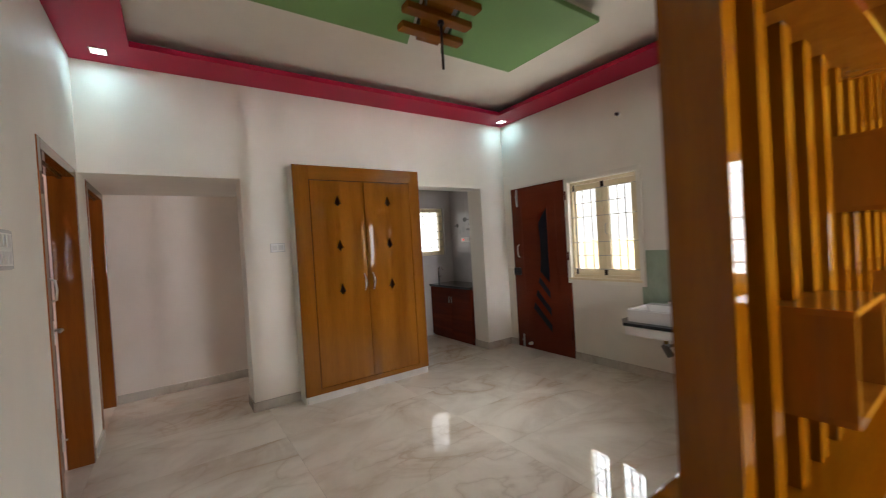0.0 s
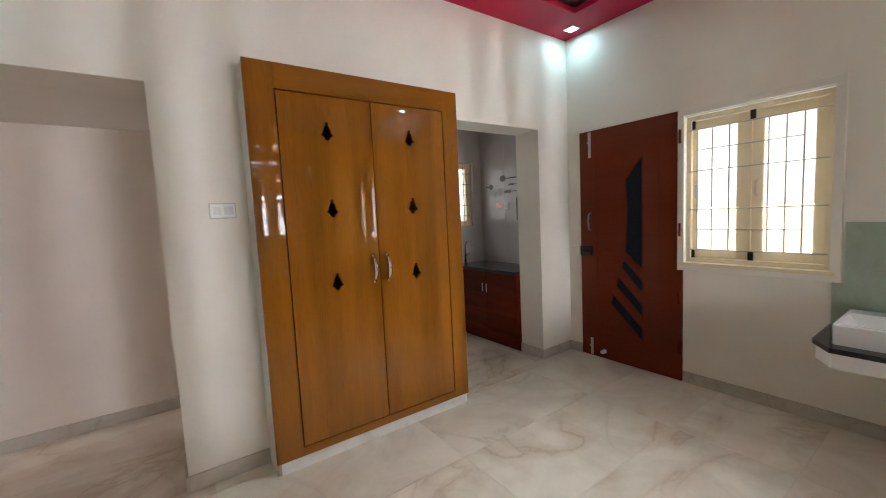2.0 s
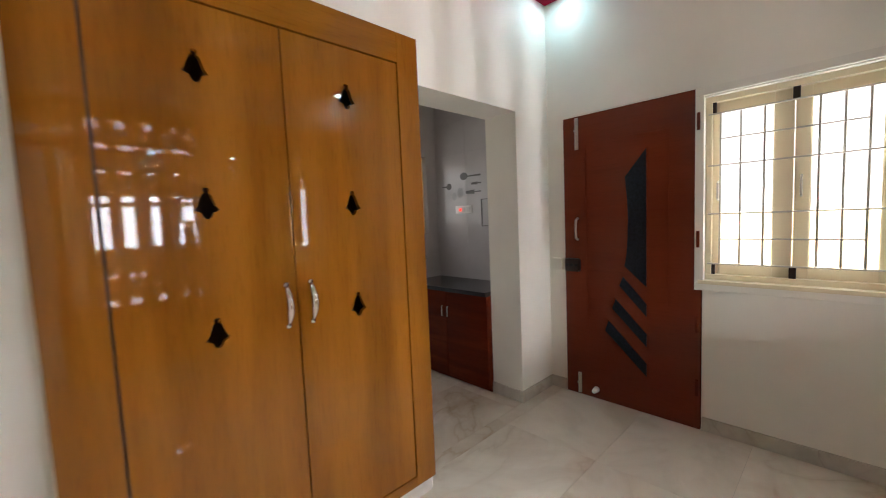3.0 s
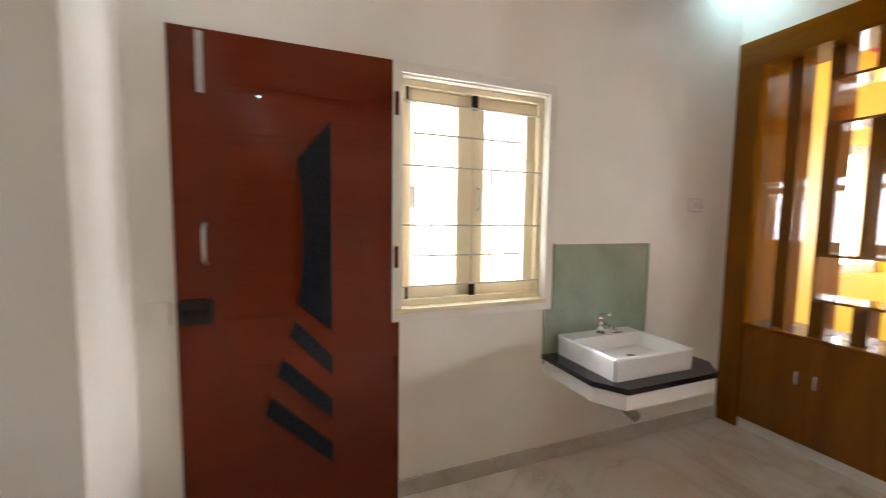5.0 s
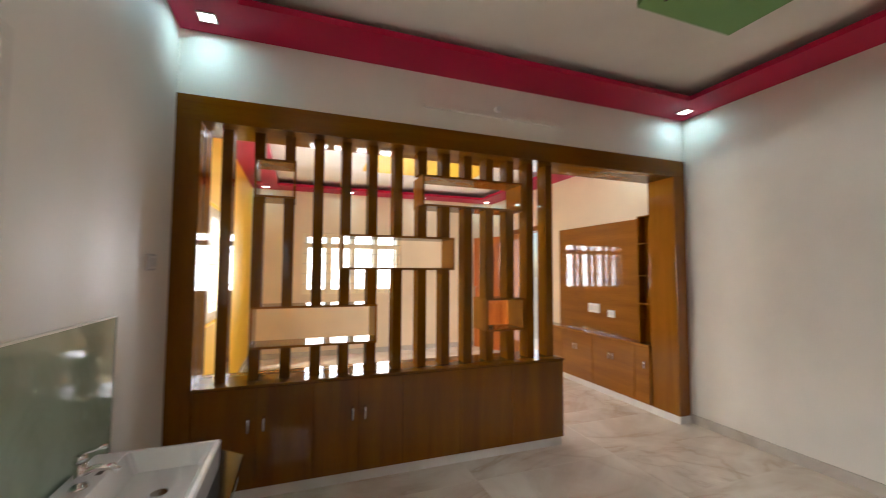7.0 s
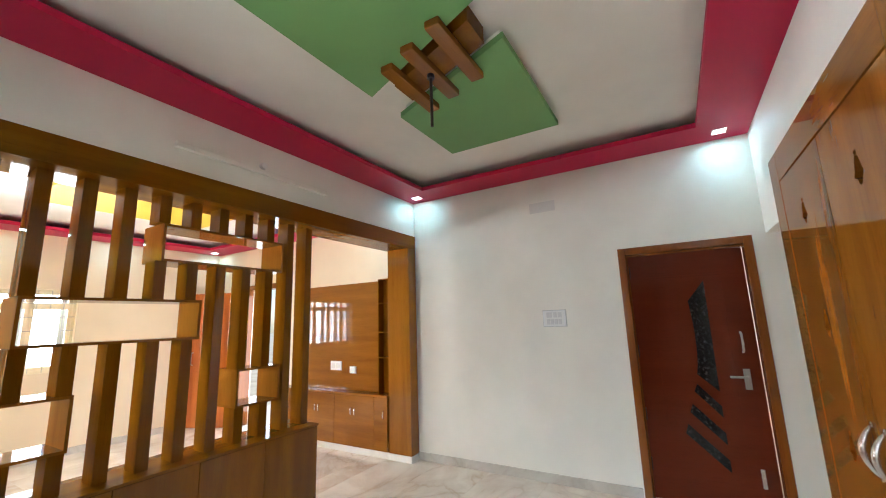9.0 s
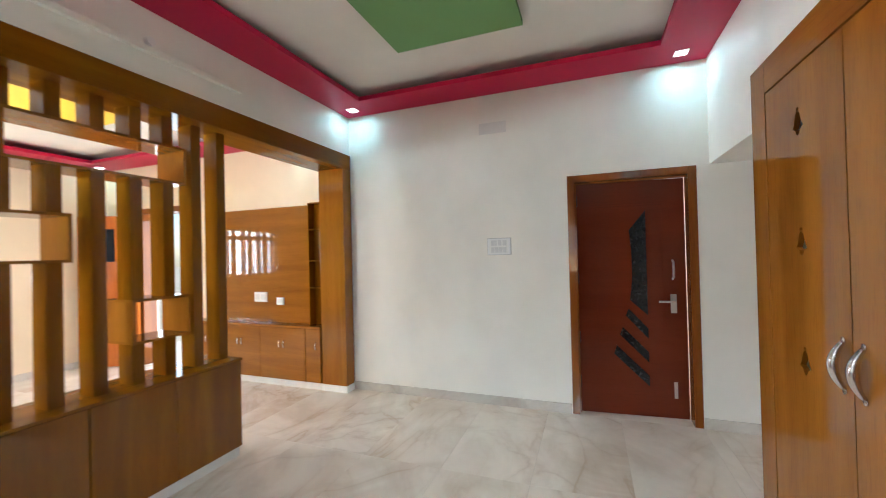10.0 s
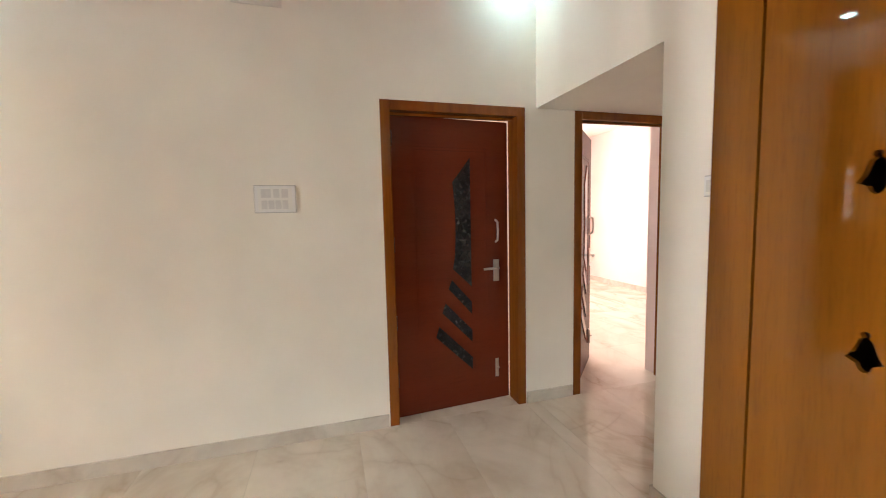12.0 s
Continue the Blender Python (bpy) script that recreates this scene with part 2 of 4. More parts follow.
REDLED = glow("red_indicator", (1.0, 0.05, 0.03), 1.6)
PLASTER = paint("compound_wall_plaster", (0.62, 0.50, 0.33), 0.9, 0.12, 0.5)
EARTH = paint("yard_earth", (0.42, 0.36, 0.28), 0.95, 0.2, 0.6)

# ---- building helpers ----


def box(bm, x0, x1, y0, y1, z0, z1, bevel=0.0):
    vs = bmesh.ops.create_cube(bm, size=1.0)["verts"]
    for v in vs:
        v.co = Vector(((x0 + x1) / 2 + v.co.x * (x1 - x0), (y0 + y1) / 2 + v.co.y * (y1 - y0), (z0 + z1) / 2 + v.co.z * (z1 - z0)))
    if bevel:
        es = list({e for v in vs for e in v.link_edges})
        bmesh.ops.bevel(bm, geom=es, offset=bevel, segments=2, profile=0.7, affect="EDGES")
    return bm


def boxes(*dims, bevel=0.0):
    bm = bmesh.new()
    for d in dims:
        box(bm, *d, bevel=bevel)
    return bm


def rod(bm, a, b, r, r2=None, seg=12):
    """A round bar from a to b."""
    a, b = Vector(a), Vector(b)
    d = b - a
    m = Matrix.Translation((a + b) / 2) @ d.to_track_quat("Z", "Y").to_matrix().to_4x4()
    bmesh.ops.create_cone(bm, cap_ends=True, segments=seg, radius1=r, radius2=r if r2 is None else r2, depth=d.length, matrix=m)
    return bm


def prism(bm, outline, to_world, d0, d1):
    """A flat outline of (u, z) corners given a thickness from d0 to d1; to_world(u, d, z) gives a place."""
    lo = [bm.verts.new(to_world(u, d0, z)) for u, z in outline]
    hi = [bm.verts.new(to_world(u, d1, z)) for u, z in outline]
    bm.faces.new(lo)
    bm.faces.new(hi[::-1])
    k = len(lo)
    for i in range(k):
        bm.faces.new((lo[i], hi[i], hi[(i + 1) % k], lo[(i + 1) % k]))
    bmesh.ops.recalc_face_normals(bm, faces=bm.faces)
    return bm


def tube(bm, points, r, seg=8, radii=None):
    """A bent round bar through points, of one radius or of one for each point."""
    pts = [Vector(p) for p in points]
    rings, side = [], None
    for i, p in enumerate(pts):
        d = (pts[min(i + 1, len(pts) - 1)] - pts[max(i - 1, 0)]).normalized()
        if side is None:
            side = d.orthogonal()
        side = (side - d * side.dot(d)).normalized()
        other = d.cross(side)
        w = radii[i] if radii else r
        rings.append([bm.verts.new(p + side * (w * math.cos(k * 2 * math.pi / seg)) + other * (w * math.sin(k * 2 * math.pi / seg))) for k in range(seg)])
    for a, b in zip(rings, rings[1:]):
        for k in range(seg):
            bm.faces.new((a[k], a[(k + 1) % seg], b[(k + 1) % seg], b[k]))
    bm.faces.new(rings[0][::-1])
    bm.faces.new(rings[-1])
    bmesh.ops.recalc_face_normals(bm, faces=bm.faces)
    return bm


def mesh_from(name, bm, material, smooth=False):
    me = bpy.data.meshes.new(name)
    if smooth:
        for f in bm.faces:
            f.smooth = True
    bm.to_mesh(me)
    bm.free()
    me.materials.append(material)
    return me


def thing(name, base, label, category, group="", kind=""):
    e = new(name)
    e.location = base
    e.empty_display_size = 0.05
    return tagged(e, label, category, group, kind)


def base_of(ob):
    p = Vector(ob.location)
    return p + base_of(ob.parent) if ob.parent else p


def part(name, bm, material, parent, label="", smooth=False, shadow=True):
    """A bmesh, given in world coordinates, as one mesh under a thing or a part."""
    bmesh.ops.translate(bm, verts=bm.verts, vec=-base_of(parent))
    ob = new(name, mesh_from(name, bm, material, smooth))
    ob.parent = parent
    ob.visible_shadow = shadow
    return tagged(ob, label)


def solid(name, bm, material, label="", category="", kind="", smooth=False, group=""):
    """A bmesh as one top-level object."""
    ob = new(name, mesh_from(name, bm, material, smooth))
    return tagged(ob, label, category, group, kind)


def wall_cells(axis, t0, t1, a0, a1, z0, z1, holes=()):
    """A wall from a0 to a1, t0 to t1 thick, with openings (b0, b1, c0, c1) through it."""
    us = sorted({a0, a1, *(h[0] for h in holes), *(h[1] for h in holes)})
    zs = sorted({z0, z1, *(h[2] for h in holes), *(h[3] for h in holes)})
    bm = bmesh.new()
    for u0, u1 in zip(us, us[1:]):
        for c0, c1 in zip(zs, zs[1:]):
            if any(h[0] <= u0 and u1 <= h[1] and h[2] <= c0 and c1 <= h[3] for h in holes):
                continue
            box(bm, *((u0, u1, t0, t1) if axis == "x" else (t0, t1, u0, u1)), c0, c1)
    bmesh.ops.remove_doubles(bm, verts=bm.verts, dist=1e-5)
    bm.verts.index_update()
    seen = {}
    for f in bm.faces:
        seen.setdefault(tuple(sorted(v.index for v in f.verts)), []).append(f)
    inner = [f for fs in seen.values() if len(fs) > 1 for f in fs]
    bmesh.ops.delete(bm, geom=inner, context="FACES")
    bmesh.ops.recalc_face_normals(bm, faces=bm.faces)
    return bm


# ---- plan: x from the hall's west wall, y from the screen's hall face, z from the floor ----
XE, YN, YB = 4.335, 3.37, 3.645          # east wall, north wall's two faces
YS0, YS1 = 0.0, -0.33                    # the screen wall's two faces
YL = -4.2                               # living room's south wall
YK, YP = 4.65, 4.60                      # kitchen's and passage's far walls
ZC, ZB = 3.09, 2.97                      # ceiling, underside of the crimson band
ZCL, ZBL = 2.90, 2.78                    # the same in the living room
ZL = 2.12                                # lintel

# ---- large structure ----
solid("floor", boxes((-5.85, 4.6, -4.45, 7.3, -0.12, -0.002)), JOINT, "pale polished stone-look tile floor with warm veins", "floor", "structure")
solid("wall_west", wall_cells("y", -0.23, 0.0, YS1, YP + 0.2, 0, ZC, [(2.28, 3.28, 0, ZL), (3.68, 4.60, 0, ZL)]), WALL,
      "ivory painted wall with two door openings", "wall", "structure")
solid("wall_west_living", wall_cells("y", -0.23, 0.0, YL - 0.2, YS1, 0, ZCL, [(-3.477, -2.473, 0, 2.177)]), CREAM,
      "cream painted living room wall with entrance", "wall", "structure")
solid("wall_east", wall_cells("y", XE, XE + 0.23, YS1, YB, 0, ZC, [(2.33, 3.232, 0, 2.095), (1.516, 2.325, 0.95, 2.035)]), WALL,
      "ivory painted wall with a door and a barred window", "wall", "structure")
solid("wall_east_living", wall_cells("y", XE, XE + 0.23, YL - 0.2, YS1, 0, ZCL, [(-2.15, -1.05, 0.95, 2.05)]), YELLOW,
      "bright yellow painted wall with a window", "wall", "structure")
solid("wall_north", wall_cells("x", YN, YB, 0.0, XE, 0, ZC, [(0.0, 1.086, 0, ZL), (2.88, 3.915, 0, ZL)]), WALL,
      "ivory painted wall with two open passages", "wall", "structure")
solid("wall_screen_head", boxes((0.0, XE, YS1, YS0, 2.552, ZC)), WALL, "ivory painted wall above the wooden screen", "wall", "structure")
solid("wall_south_living", wall_cells("x", YL - 0.23, YL, -0.23, XE + 0.23, 0, ZCL, [(1.85, 3.55, 1.04, 2.08)]), CREAM,
      "cream painted wall with a wide four-light window", "wall", "structure")
solid("wall_passage", boxes((0.0, 1.7, YP, YP + 0.15, 0, ZL)), BLUSH, "blush painted end wall of the passage", "wall", "structure")
solid("wall_passage_side", boxes((1.6, 1.7, YB, YP, 0, ZL)), BLUSH, "blush painted side wall of the passage", "wall", "structure")
solid("ceiling_passage", boxes((0.0, 1.7, YB, YP, ZL, ZL + 0.1)), CEIL, "plain low ceiling of the passage", "ceiling", "structure")
solid("wall_kitchen_north", wall_cells("x", YK, YK + 0.2, 2.5, XE + 0.2, 0, 2.7, [(3.3, 4.2, 1.25, 2.0)]), KTILE,
      "grey tiled kitchen wall with a window", "wall", "structure")
solid("wall_kitchen_east", boxes((XE, XE + 0.2, YB, YK, 0, 2.7)), KTILE, "grey tiled kitchen wall", "wall", "structure")
solid("wall_kitchen_west", boxes((2.5, 2.6, YB, YK, 0, 2.7)), KTILE, "grey tiled kitchen wall", "wall", "structure")
solid("ceiling_kitchen", boxes((2.5, XE + 0.2, YB, YK + 0.2, 2.7, 2.8)), CEIL, "plain kitchen ceiling", "ceiling", "structure")
solid("ceiling_hall", boxes((-0.23, XE + 0.23, YS1, YB, ZC, ZC + 0.12)), CEIL, "off-white painted ceiling", "ceiling", "structure")
solid("ceiling_living", boxes((-0.23, XE + 0.23, YL - 0.23, YS1, ZCL, ZCL + 0.12)), CEIL, "off-white painted ceiling", "ceiling", "structure")
# rooms behind the two west doors
solid("wall_bedroom_west", wall_cells("y", -5.8, -5.6, 3.34, 7.3, 0, 2.9, [(3.95, 5.15, 0.95, 2.05)]), PEACH, "peach painted bedroom wall", "wall", "structure")
solid("wall_bedroom_north", boxes((-5.6, -0.03, 7.1, 7.3, 0, 2.9)), PEACH, "peach painted bedroom wall", "wall", "structure")
solid("wall_bedroom_east", boxes((-0.23, -0.03, YP + 0.2, 7.1, 0, 2.9)), PEACH, "peach painted bedroom wall", "wall", "structure")
solid("wall_bedroom_south", boxes((-5.6, -0.23, 3.34, 3.46, 0, 2.9)), PEACH, "peach painted bedroom wall", "wall", "structure")
solid("ceiling_bedroom", boxes((-5.8, -0.03, 3.34, 7.3, 2.9, 3.0)), CEIL, "plain bedroom ceiling", "ceiling", "structure")
solid("wall_side_room_west", wall_cells("y", -3.4, -3.2, -0.1, 3.34, 0, 2.9, [(1.05, 2.15, 0.95, 2.05)]), CREAM, "cream painted side room wall", "wall", "structure")
solid("wall_side_room_south", boxes((-3.2, -0.23, -0.1, 0.1, 0, 2.9)), CREAM, "cream painted side room wall", "wall", "structure")
solid("ceiling_side_room", boxes((-3.4, -0.23, -0.1, 3.34, 2.9, 3.0)), CEIL, "plain side room ceiling", "ceiling", "structure")
# the yard
solid("ground", boxes((-80, 80, -80, 80, -0.5, -0.13)), EARTH, "dry sandy ground around the house", "ground", "structure")
solid("compound_wall", boxes((6.0, 6.15, -3.5, 7.5, -0.13, 1.34), bevel=0.01), PLASTER, "sunlit plastered compound wall outside the window", "boundary wall", "structure")


# the pale haze beyond the yard
solid("backdrop", boxes((14.0, 14.1, -30, 26, -0.13, 11.0)), HAZE, "pale hazy sky beyond the compound wall", "backdrop", "structure")


# crimson false-ceiling bands
def ceiling_band(name, x0, x1, y0, y1, w, zb, label):
    bm = bmesh.new()
    for d in ((x0, x1, y0, y0 + w), (x0, x1, y1 - w, y1), (x0, x0 + w, y0 + w, y1 - w), (x1 - w, x1, y0 + w, y1 - w)):
        box(bm, *d, zb, zb + 0.042)
    return solid(name, bm, CRIMSON, label, "ceiling band", "structure")


ceiling_band("ceiling_trim", 0.0, XE, YS0, YN, 0.375, ZB, "crimson painted false-ceiling border with downlights")
ceiling_band("ceiling_trim_living", 0.0, XE, YL, YS1, 0.40, ZBL, "crimson painted false-ceiling border with downlights")


def downlight(x, y, zz=ZB, lamp=True, watts=1.05):
    d = thing("downlight", (x, y, zz), "small square white recessed ceiling downlight, switched on", "downlight", "ceiling downlights")
    bm = bmesh.new()
    for q in ((x - 0.05, x + 0.05, y - 0.05, y - 0.04), (x - 0.05, x + 0.05, y + 0.04, y + 0.05), (x - 0.05, x - 0.04, y - 0.04, y + 0.04), (x + 0.04, x + 0.05, y - 0.04, y + 0.04)):
        box(bm, *q, zz - 0.006, zz + 0.004)
    part("rim", bm, PLASTIC, d)
    part("diffuser", boxes((x - 0.04, x + 0.04, y - 0.04, y + 0.04, zz - 0.003, zz + 0.003)), LED, d, "glowing cool white diffuser")
    if lamp:
        a = new("downlight_lamp", bpy.data.lights.new("downlight_lamp", "AREA"))
        a.data.energy, a.data.color, a.data.shape, a.data.size = watts, (0.36, 0.86, 1.0), "SQUARE", 0.075
        a.matrix_world = look((x, y, zz - 0.009), (x, y, 0))
    return d


for x, y in ((0.19, 0.18), (4.15, 0.18), (4.17, 3.18), (0.19, 3.16)):
    downlight(x, y)
for x, y in ((0.20, -4.0), (4.12, -4.0), (0.20, -0.55), (4.12, -0.55), (1.5, -4.0), (2.8, -4.0)):
    downlight(x, y, ZBL, watts=1.0)

# green ceiling panels either side of a slanting gap, with a wooden motif and the fan hook
def flat(outline, z0, z1):
    return prism(bmesh.new(), outline, lambda u, d, v: (u, v, d), z0, z1)


gc = lambda y: 1.93 + 0.387 * (y - 1.12)
for name, outline in (("ceiling_panel", [(1.0, 1.125), (gc(1.125) - 0.158, 1.125), (gc(2.07) - 0.158, 2.07), (1.0, 2.07)]),
                      ("ceiling_panel", [(gc(1.125) + 0.158, 1.125), (3.23, 1.125), (3.23, 2.07), (gc(2.07) + 0.158, 2.07)])):
    p = thing(name, (outline[0][0], outline[0][1], 2.995), "green painted false-ceiling panel with one slanting edge", "ceiling panel", "green ceiling panels")
    part("panel", flat(outline, 2.995, 3.035), GREEN, p)
    cx, cy = sum(o[0] for o in outline) / 4, sum(o[1] for o in outline) / 4
    part("packing", flat([(cx + (a - cx) * 0.93, cy + (b - cy) * 0.93) for a, b in outline], 3.035, ZC), CEIL, p)

motif = thing("ceiling_motif", (gc(1.62), 1.62, ZC), "teak veneered ceiling motif of three staggered bars", "ceiling ornament")
part("spine", flat([(gc(1.33) - 0.10, 1.33), (gc(1.33) + 0.10, 1.33), (gc(1.97) + 0.10, 1.97), (gc(1.97) - 0.10, 1.97)], 2.99, ZC), SLAT, motif)
for cy in (1.42, 1.615, 1.825):
    bm = boxes((gc(cy) - 0.265, gc(cy) + 0.265, cy - 0.042, cy + 0.042, 2.945, 2.99), bevel=0.012)
    part("bar", bm, TEAKX, motif)
hook = thing("fan_hook", (2.14, 1.615, 2.945), "dark metal fan rod hanging from the wooden ceiling motif", "fan hook")
part("rod", rod(bmesh.new(), (2.14, 1.615, 2.62), (2.14, 1.615, 2.946), 0.009), DARKMETAL, hook)
part("collar", rod(bmesh.new(), (2.14, 1.615, 2.92), (2.14, 1.615, 2.945), 0.022), DARKMETAL, hook)
# living room ceiling pattern
solid("ceiling_panel_living", flat([(1.2, -2.6), (2.8, -2.6), (2.8, -1.6), (1.2, -1.6)], 2.82, 2.86), YELLOW, "yellow painted false-ceiling panel", "ceiling panel", "structure")
solid("ceiling_arc_living", flat([(4.3, -3.3)] + [(4.3 - 0.95 * math.cos(a), -3.3 + 0.95 * math.sin(a)) for a in [i * math.pi / 2 / 12 for i in range(13)]] , 2.955, 2.968), REDARC,
      "red painted quarter-round on the ceiling", "ceiling panel", "structure")

# skirting: a mortar bed with glazed tiles on it, each a touch out of true
SK, ST = 0.085, 0.012
skirt_rng = random.Random(11)


def skirting(name, *runs):
    """Each run is (x0, x1, y0, y1); the thin side says which way the wall lies."""
    bed = solid(name, boxes(*((x0, x1, y0, y1, 0, SK - 0.004) for x0, x1, y0, y1 in runs)), JOINT, "grey-beige stone-look tile skirting", "skirting", "structure")
    for x0, x1, y0, y1 in runs:
        along_x = x1 - x0 > y1 - y0
        a, end = (x0, x1) if along_x else (y0, y1)
        while a < end - 0.002:
            ln = min(0.6, end - a)
            w = ln - 0.0015
            bm = box(bmesh.new(), -w / 2, w / 2, -ST / 2 - 0.001, ST / 2 + 0.001, 0.0, SK, 0.002)
            t = new("tile", mesh_from("tile", bm, SKIRT))
            lean = radians(skirt_rng.uniform(-0.7, 0.7))
            mid = a + ln / 2
            t.matrix_world = pose(mid if along_x else (x0 + x1) / 2, (y0 + y1) / 2 if along_x else mid, 0.0, 0.0, 0.0, 0.0 if along_x else 90.0) @ Matrix.Rotation(lean, 4, "X")
            t.parent = bed
            a += ln
    return bed


skirting("baseboard_east", (XE - ST, XE, 0.0, 2.325), (XE - ST, XE, 3.237, YN))
skirting("baseboard_north", (1.086, 1.49, YN - ST, YN), (3.915, XE - ST, YN - ST, YN),
         (3.915 - ST, 3.915, YN - ST, YB), (1.086 - ST, 1.086, YN - ST, YB))
skirting("baseboard_west", (0, ST, 0.0, 2.272), (0, ST, 3.287, 3.672))
skirting("baseboard_passage", (ST, 1.6, YP - ST, YP))
skirting("baseboard_living", (0.0, XE, YL, YL + ST), (0, ST, YL + ST, -3.50), (XE - ST, XE, YL + ST, YS1))
skirting("baseboard_bedroom", (-5.6, -0.23, 7.1 - ST, 7.1), (-5.6, -5.6 + ST, 3.46, 5.58))

# ---- windows ----
WALLS = {"east": lambda p: (lambda u, d, z: (p + d, u, z)), "south": lambda p: (lambda u, d, z: (u, p - d, z)),
         "north": lambda p: (lambda u, d, z: (u, p + d, z)), "west": lambda p: (lambda u, d, z: (p - d, u, z))}


def wbox(bm, to, u0, u1, d0, d1, z0, z1, bevel=0.0):
    a, b = to(u0, d0, z0), to(u1, d1, z1)
    return box(bm, min(a[0], b[0]), max(a[0], b[0]), min(a[1], b[1]), max(a[1], b[1]), z0, z1, bevel)


def ring(to, u0, u1, z0, z1, w, d0, d1, bevel=0.0):
    """A rectangular frame, w wide."""
    bm = bmesh.new()
    wbox(bm, to, u0, u1, d0, d1, z0, z0 + w, bevel)
    wbox(bm, to, u0, u1, d0, d1, z1 - w, z1, bevel)
    wbox(bm, to, u0, u0 + w, d0, d1, z0 + w, z1 - w, bevel)
    wbox(bm, to, u1 - w, u1, d0, d1, z0 + w, z1 - w, bevel)
    return bm


def make_window(name, side, plane, u0, u1, z0, z1, lights, label, stile=0.055, transom=0.0, bars=True):
    to = WALLS[side](plane)
    w = thing(name, to((u0 + u1) / 2, 0, z0), label, "window", kind="structure")
    part("window_frame", ring(to, u0, u1, z0, z1, 0.035, 0.05, 0.13, 0.004), SASH, w)
    n, a, b = lights, u0 + 0.035, u1 - 0.035
    for i in range(n):
        s0, s1 = a + (b - a) * i / n, a + (b - a) * (i + 1) / n
        top = z1 - 0.035 - transom
        sash = part("sash", ring(to, s0, s1, z0 + 0.035, top, stile, 0.06, 0.10, 0.004), SASH, w)
        bm = bmesh.new()
        wbox(bm, to, s0 + stile - 0.004, s1 - stile + 0.004, 0.076, 0.080, z0 + 0.031 + stile, top - stile + 0.004)
        part("pane", bm, PANE, sash, "clear glass pane", shadow=False)
        if transom:
            light = part("fanlight", ring(to, s0, s1, top, z1 - 0.035, 0.03, 0.06, 0.10, 0.003), SASH, w)
            bm = bmesh.new()
            wbox(bm, to, s0 + 0.026, s1 - 0.026, 0.076, 0.080, top + 0.026, z1 - 0.061)
            part("pane", bm, PANE, light, "clear glass pane", shadow=False)
    if bars:
        for k in range(1, 6):
            zz = z0 + (z1 - z0) * k / 6
            bm = rod(bmesh.new(), to(u0 + 0.01, 0.035, zz), to(u1 - 0.01, 0.035, zz), 0.005, seg=8)
            part("grill_bar", bm, GRILL, w)
        k = 0
        while u0 + 0.13 * (k + 1) < u1 - 0.05:
            k += 1
            bm = rod(bmesh.new(), to(u0 + 0.13 * k, 0.035, z0 + 0.01), to(u0 + 0.13 * k, 0.035, z1 - 0.01), 0.005, seg=8)
            part("grill_bar", bm, GRILL, w)
    return w


make_window("window_2", "south", YL, 1.85, 3.55, 1.04, 2.08, 4, "wide cream framed four-light window with bars", 0.045, 0.17)
make_window("window_3", "east", XE, -2.15, -1.05, 0.95, 2.05, 3, "cream framed three-light window with bars", 0.05)
make_window("window_4", "north", YK, 3.3, 4.2, 1.25, 2.0, 2, "cream framed kitchen window with bars", 0.03)
make_window("window_5", "west", -5.6, 3.95, 5.15, 0.95, 2.05, 3, "cream framed bedroom window", 0.05, bars=False)
make_window("window_6", "west", -3.2, 1.05, 2.15, 0.95, 2.05, 2, "cream framed side room window", 0.05, bars=False)

# the hall window, with its plaster surround, two shutters and a welded grill
to = WALLS["east"](XE)
win = thing("window_1", (XE, 1.92, 0.95), "cream enamelled two-shutter window behind a square welded grill", "window", kind="structure")
part("surround", ring(to, 1.467, 2.369, 0.888, 2.09, 0.046, -0.014, 0.0, 0.003), WALL, win, "raised ivory plaster surround")
bm = bmesh.new()
wbox(bm, to, 1.49, 2.35, -0.022, 0.05, 0.928, 0.951, 0.004)
part("window_sill", bm, SASH, win)
part("window_frame", ring(to, 1.516, 2.325, 0.951, 2.035, 0.032, 0.035, 0.13, 0.004), SASH, win)
for s0, s1, p0, p1 in ((1.548, 1.926, 1.606, 1.862), (1.930, 2.293, 2.012, 2.258)):
    bm = bmesh.new()
    for q in ((s0, p0, 0.985, 2.0), (p1, s1, 0.985, 2.0), (p0, p1, 0.985, 1.043), (p0, p1, 1.942, 2.0)):
        wbox(bm, to, q[0], q[1], 0.062, 0.10, q[2], q[3], 0.004)
    sash = part("sash", bm, SASH, win, "cream enamelled shutter frame")
    bead = ring(to, p0 - 0.006, p1 + 0.006, 1.037, 1.948, 0.010, 0.066, 0.076, 0.002)
    part("glazing_bead", bead, SASH, sash)
    bm = bmesh.new()
    wbox(bm, to, p0 - 0.004, p1 + 0.004, 0.078, 0.082, 1.039, 1.946)
    part("pane", bm, PANE, sash, "clear glass pane", shadow=False)
    h = s1 - 0.03
    part("handle", tube(bmesh.new(), [to(h, 0.062, 1.43), to(h, 0.035, 1.44), to(h, 0.033, 1.485), to(h, 0.035, 1.53), to(h, 0.062, 1.54)], 0.006), STEEL, sash, "small bow handle")
    for zz in (0.975, 1.935):
        bm = bmesh.new()
        wbox(bm, to, s1 - 0.018, s1 + 0.012, 0.046, 0.064, zz, zz + 0.075, 0.003)
        part("hinge", bm, DARKMETAL, sash, "dark metal hinge")
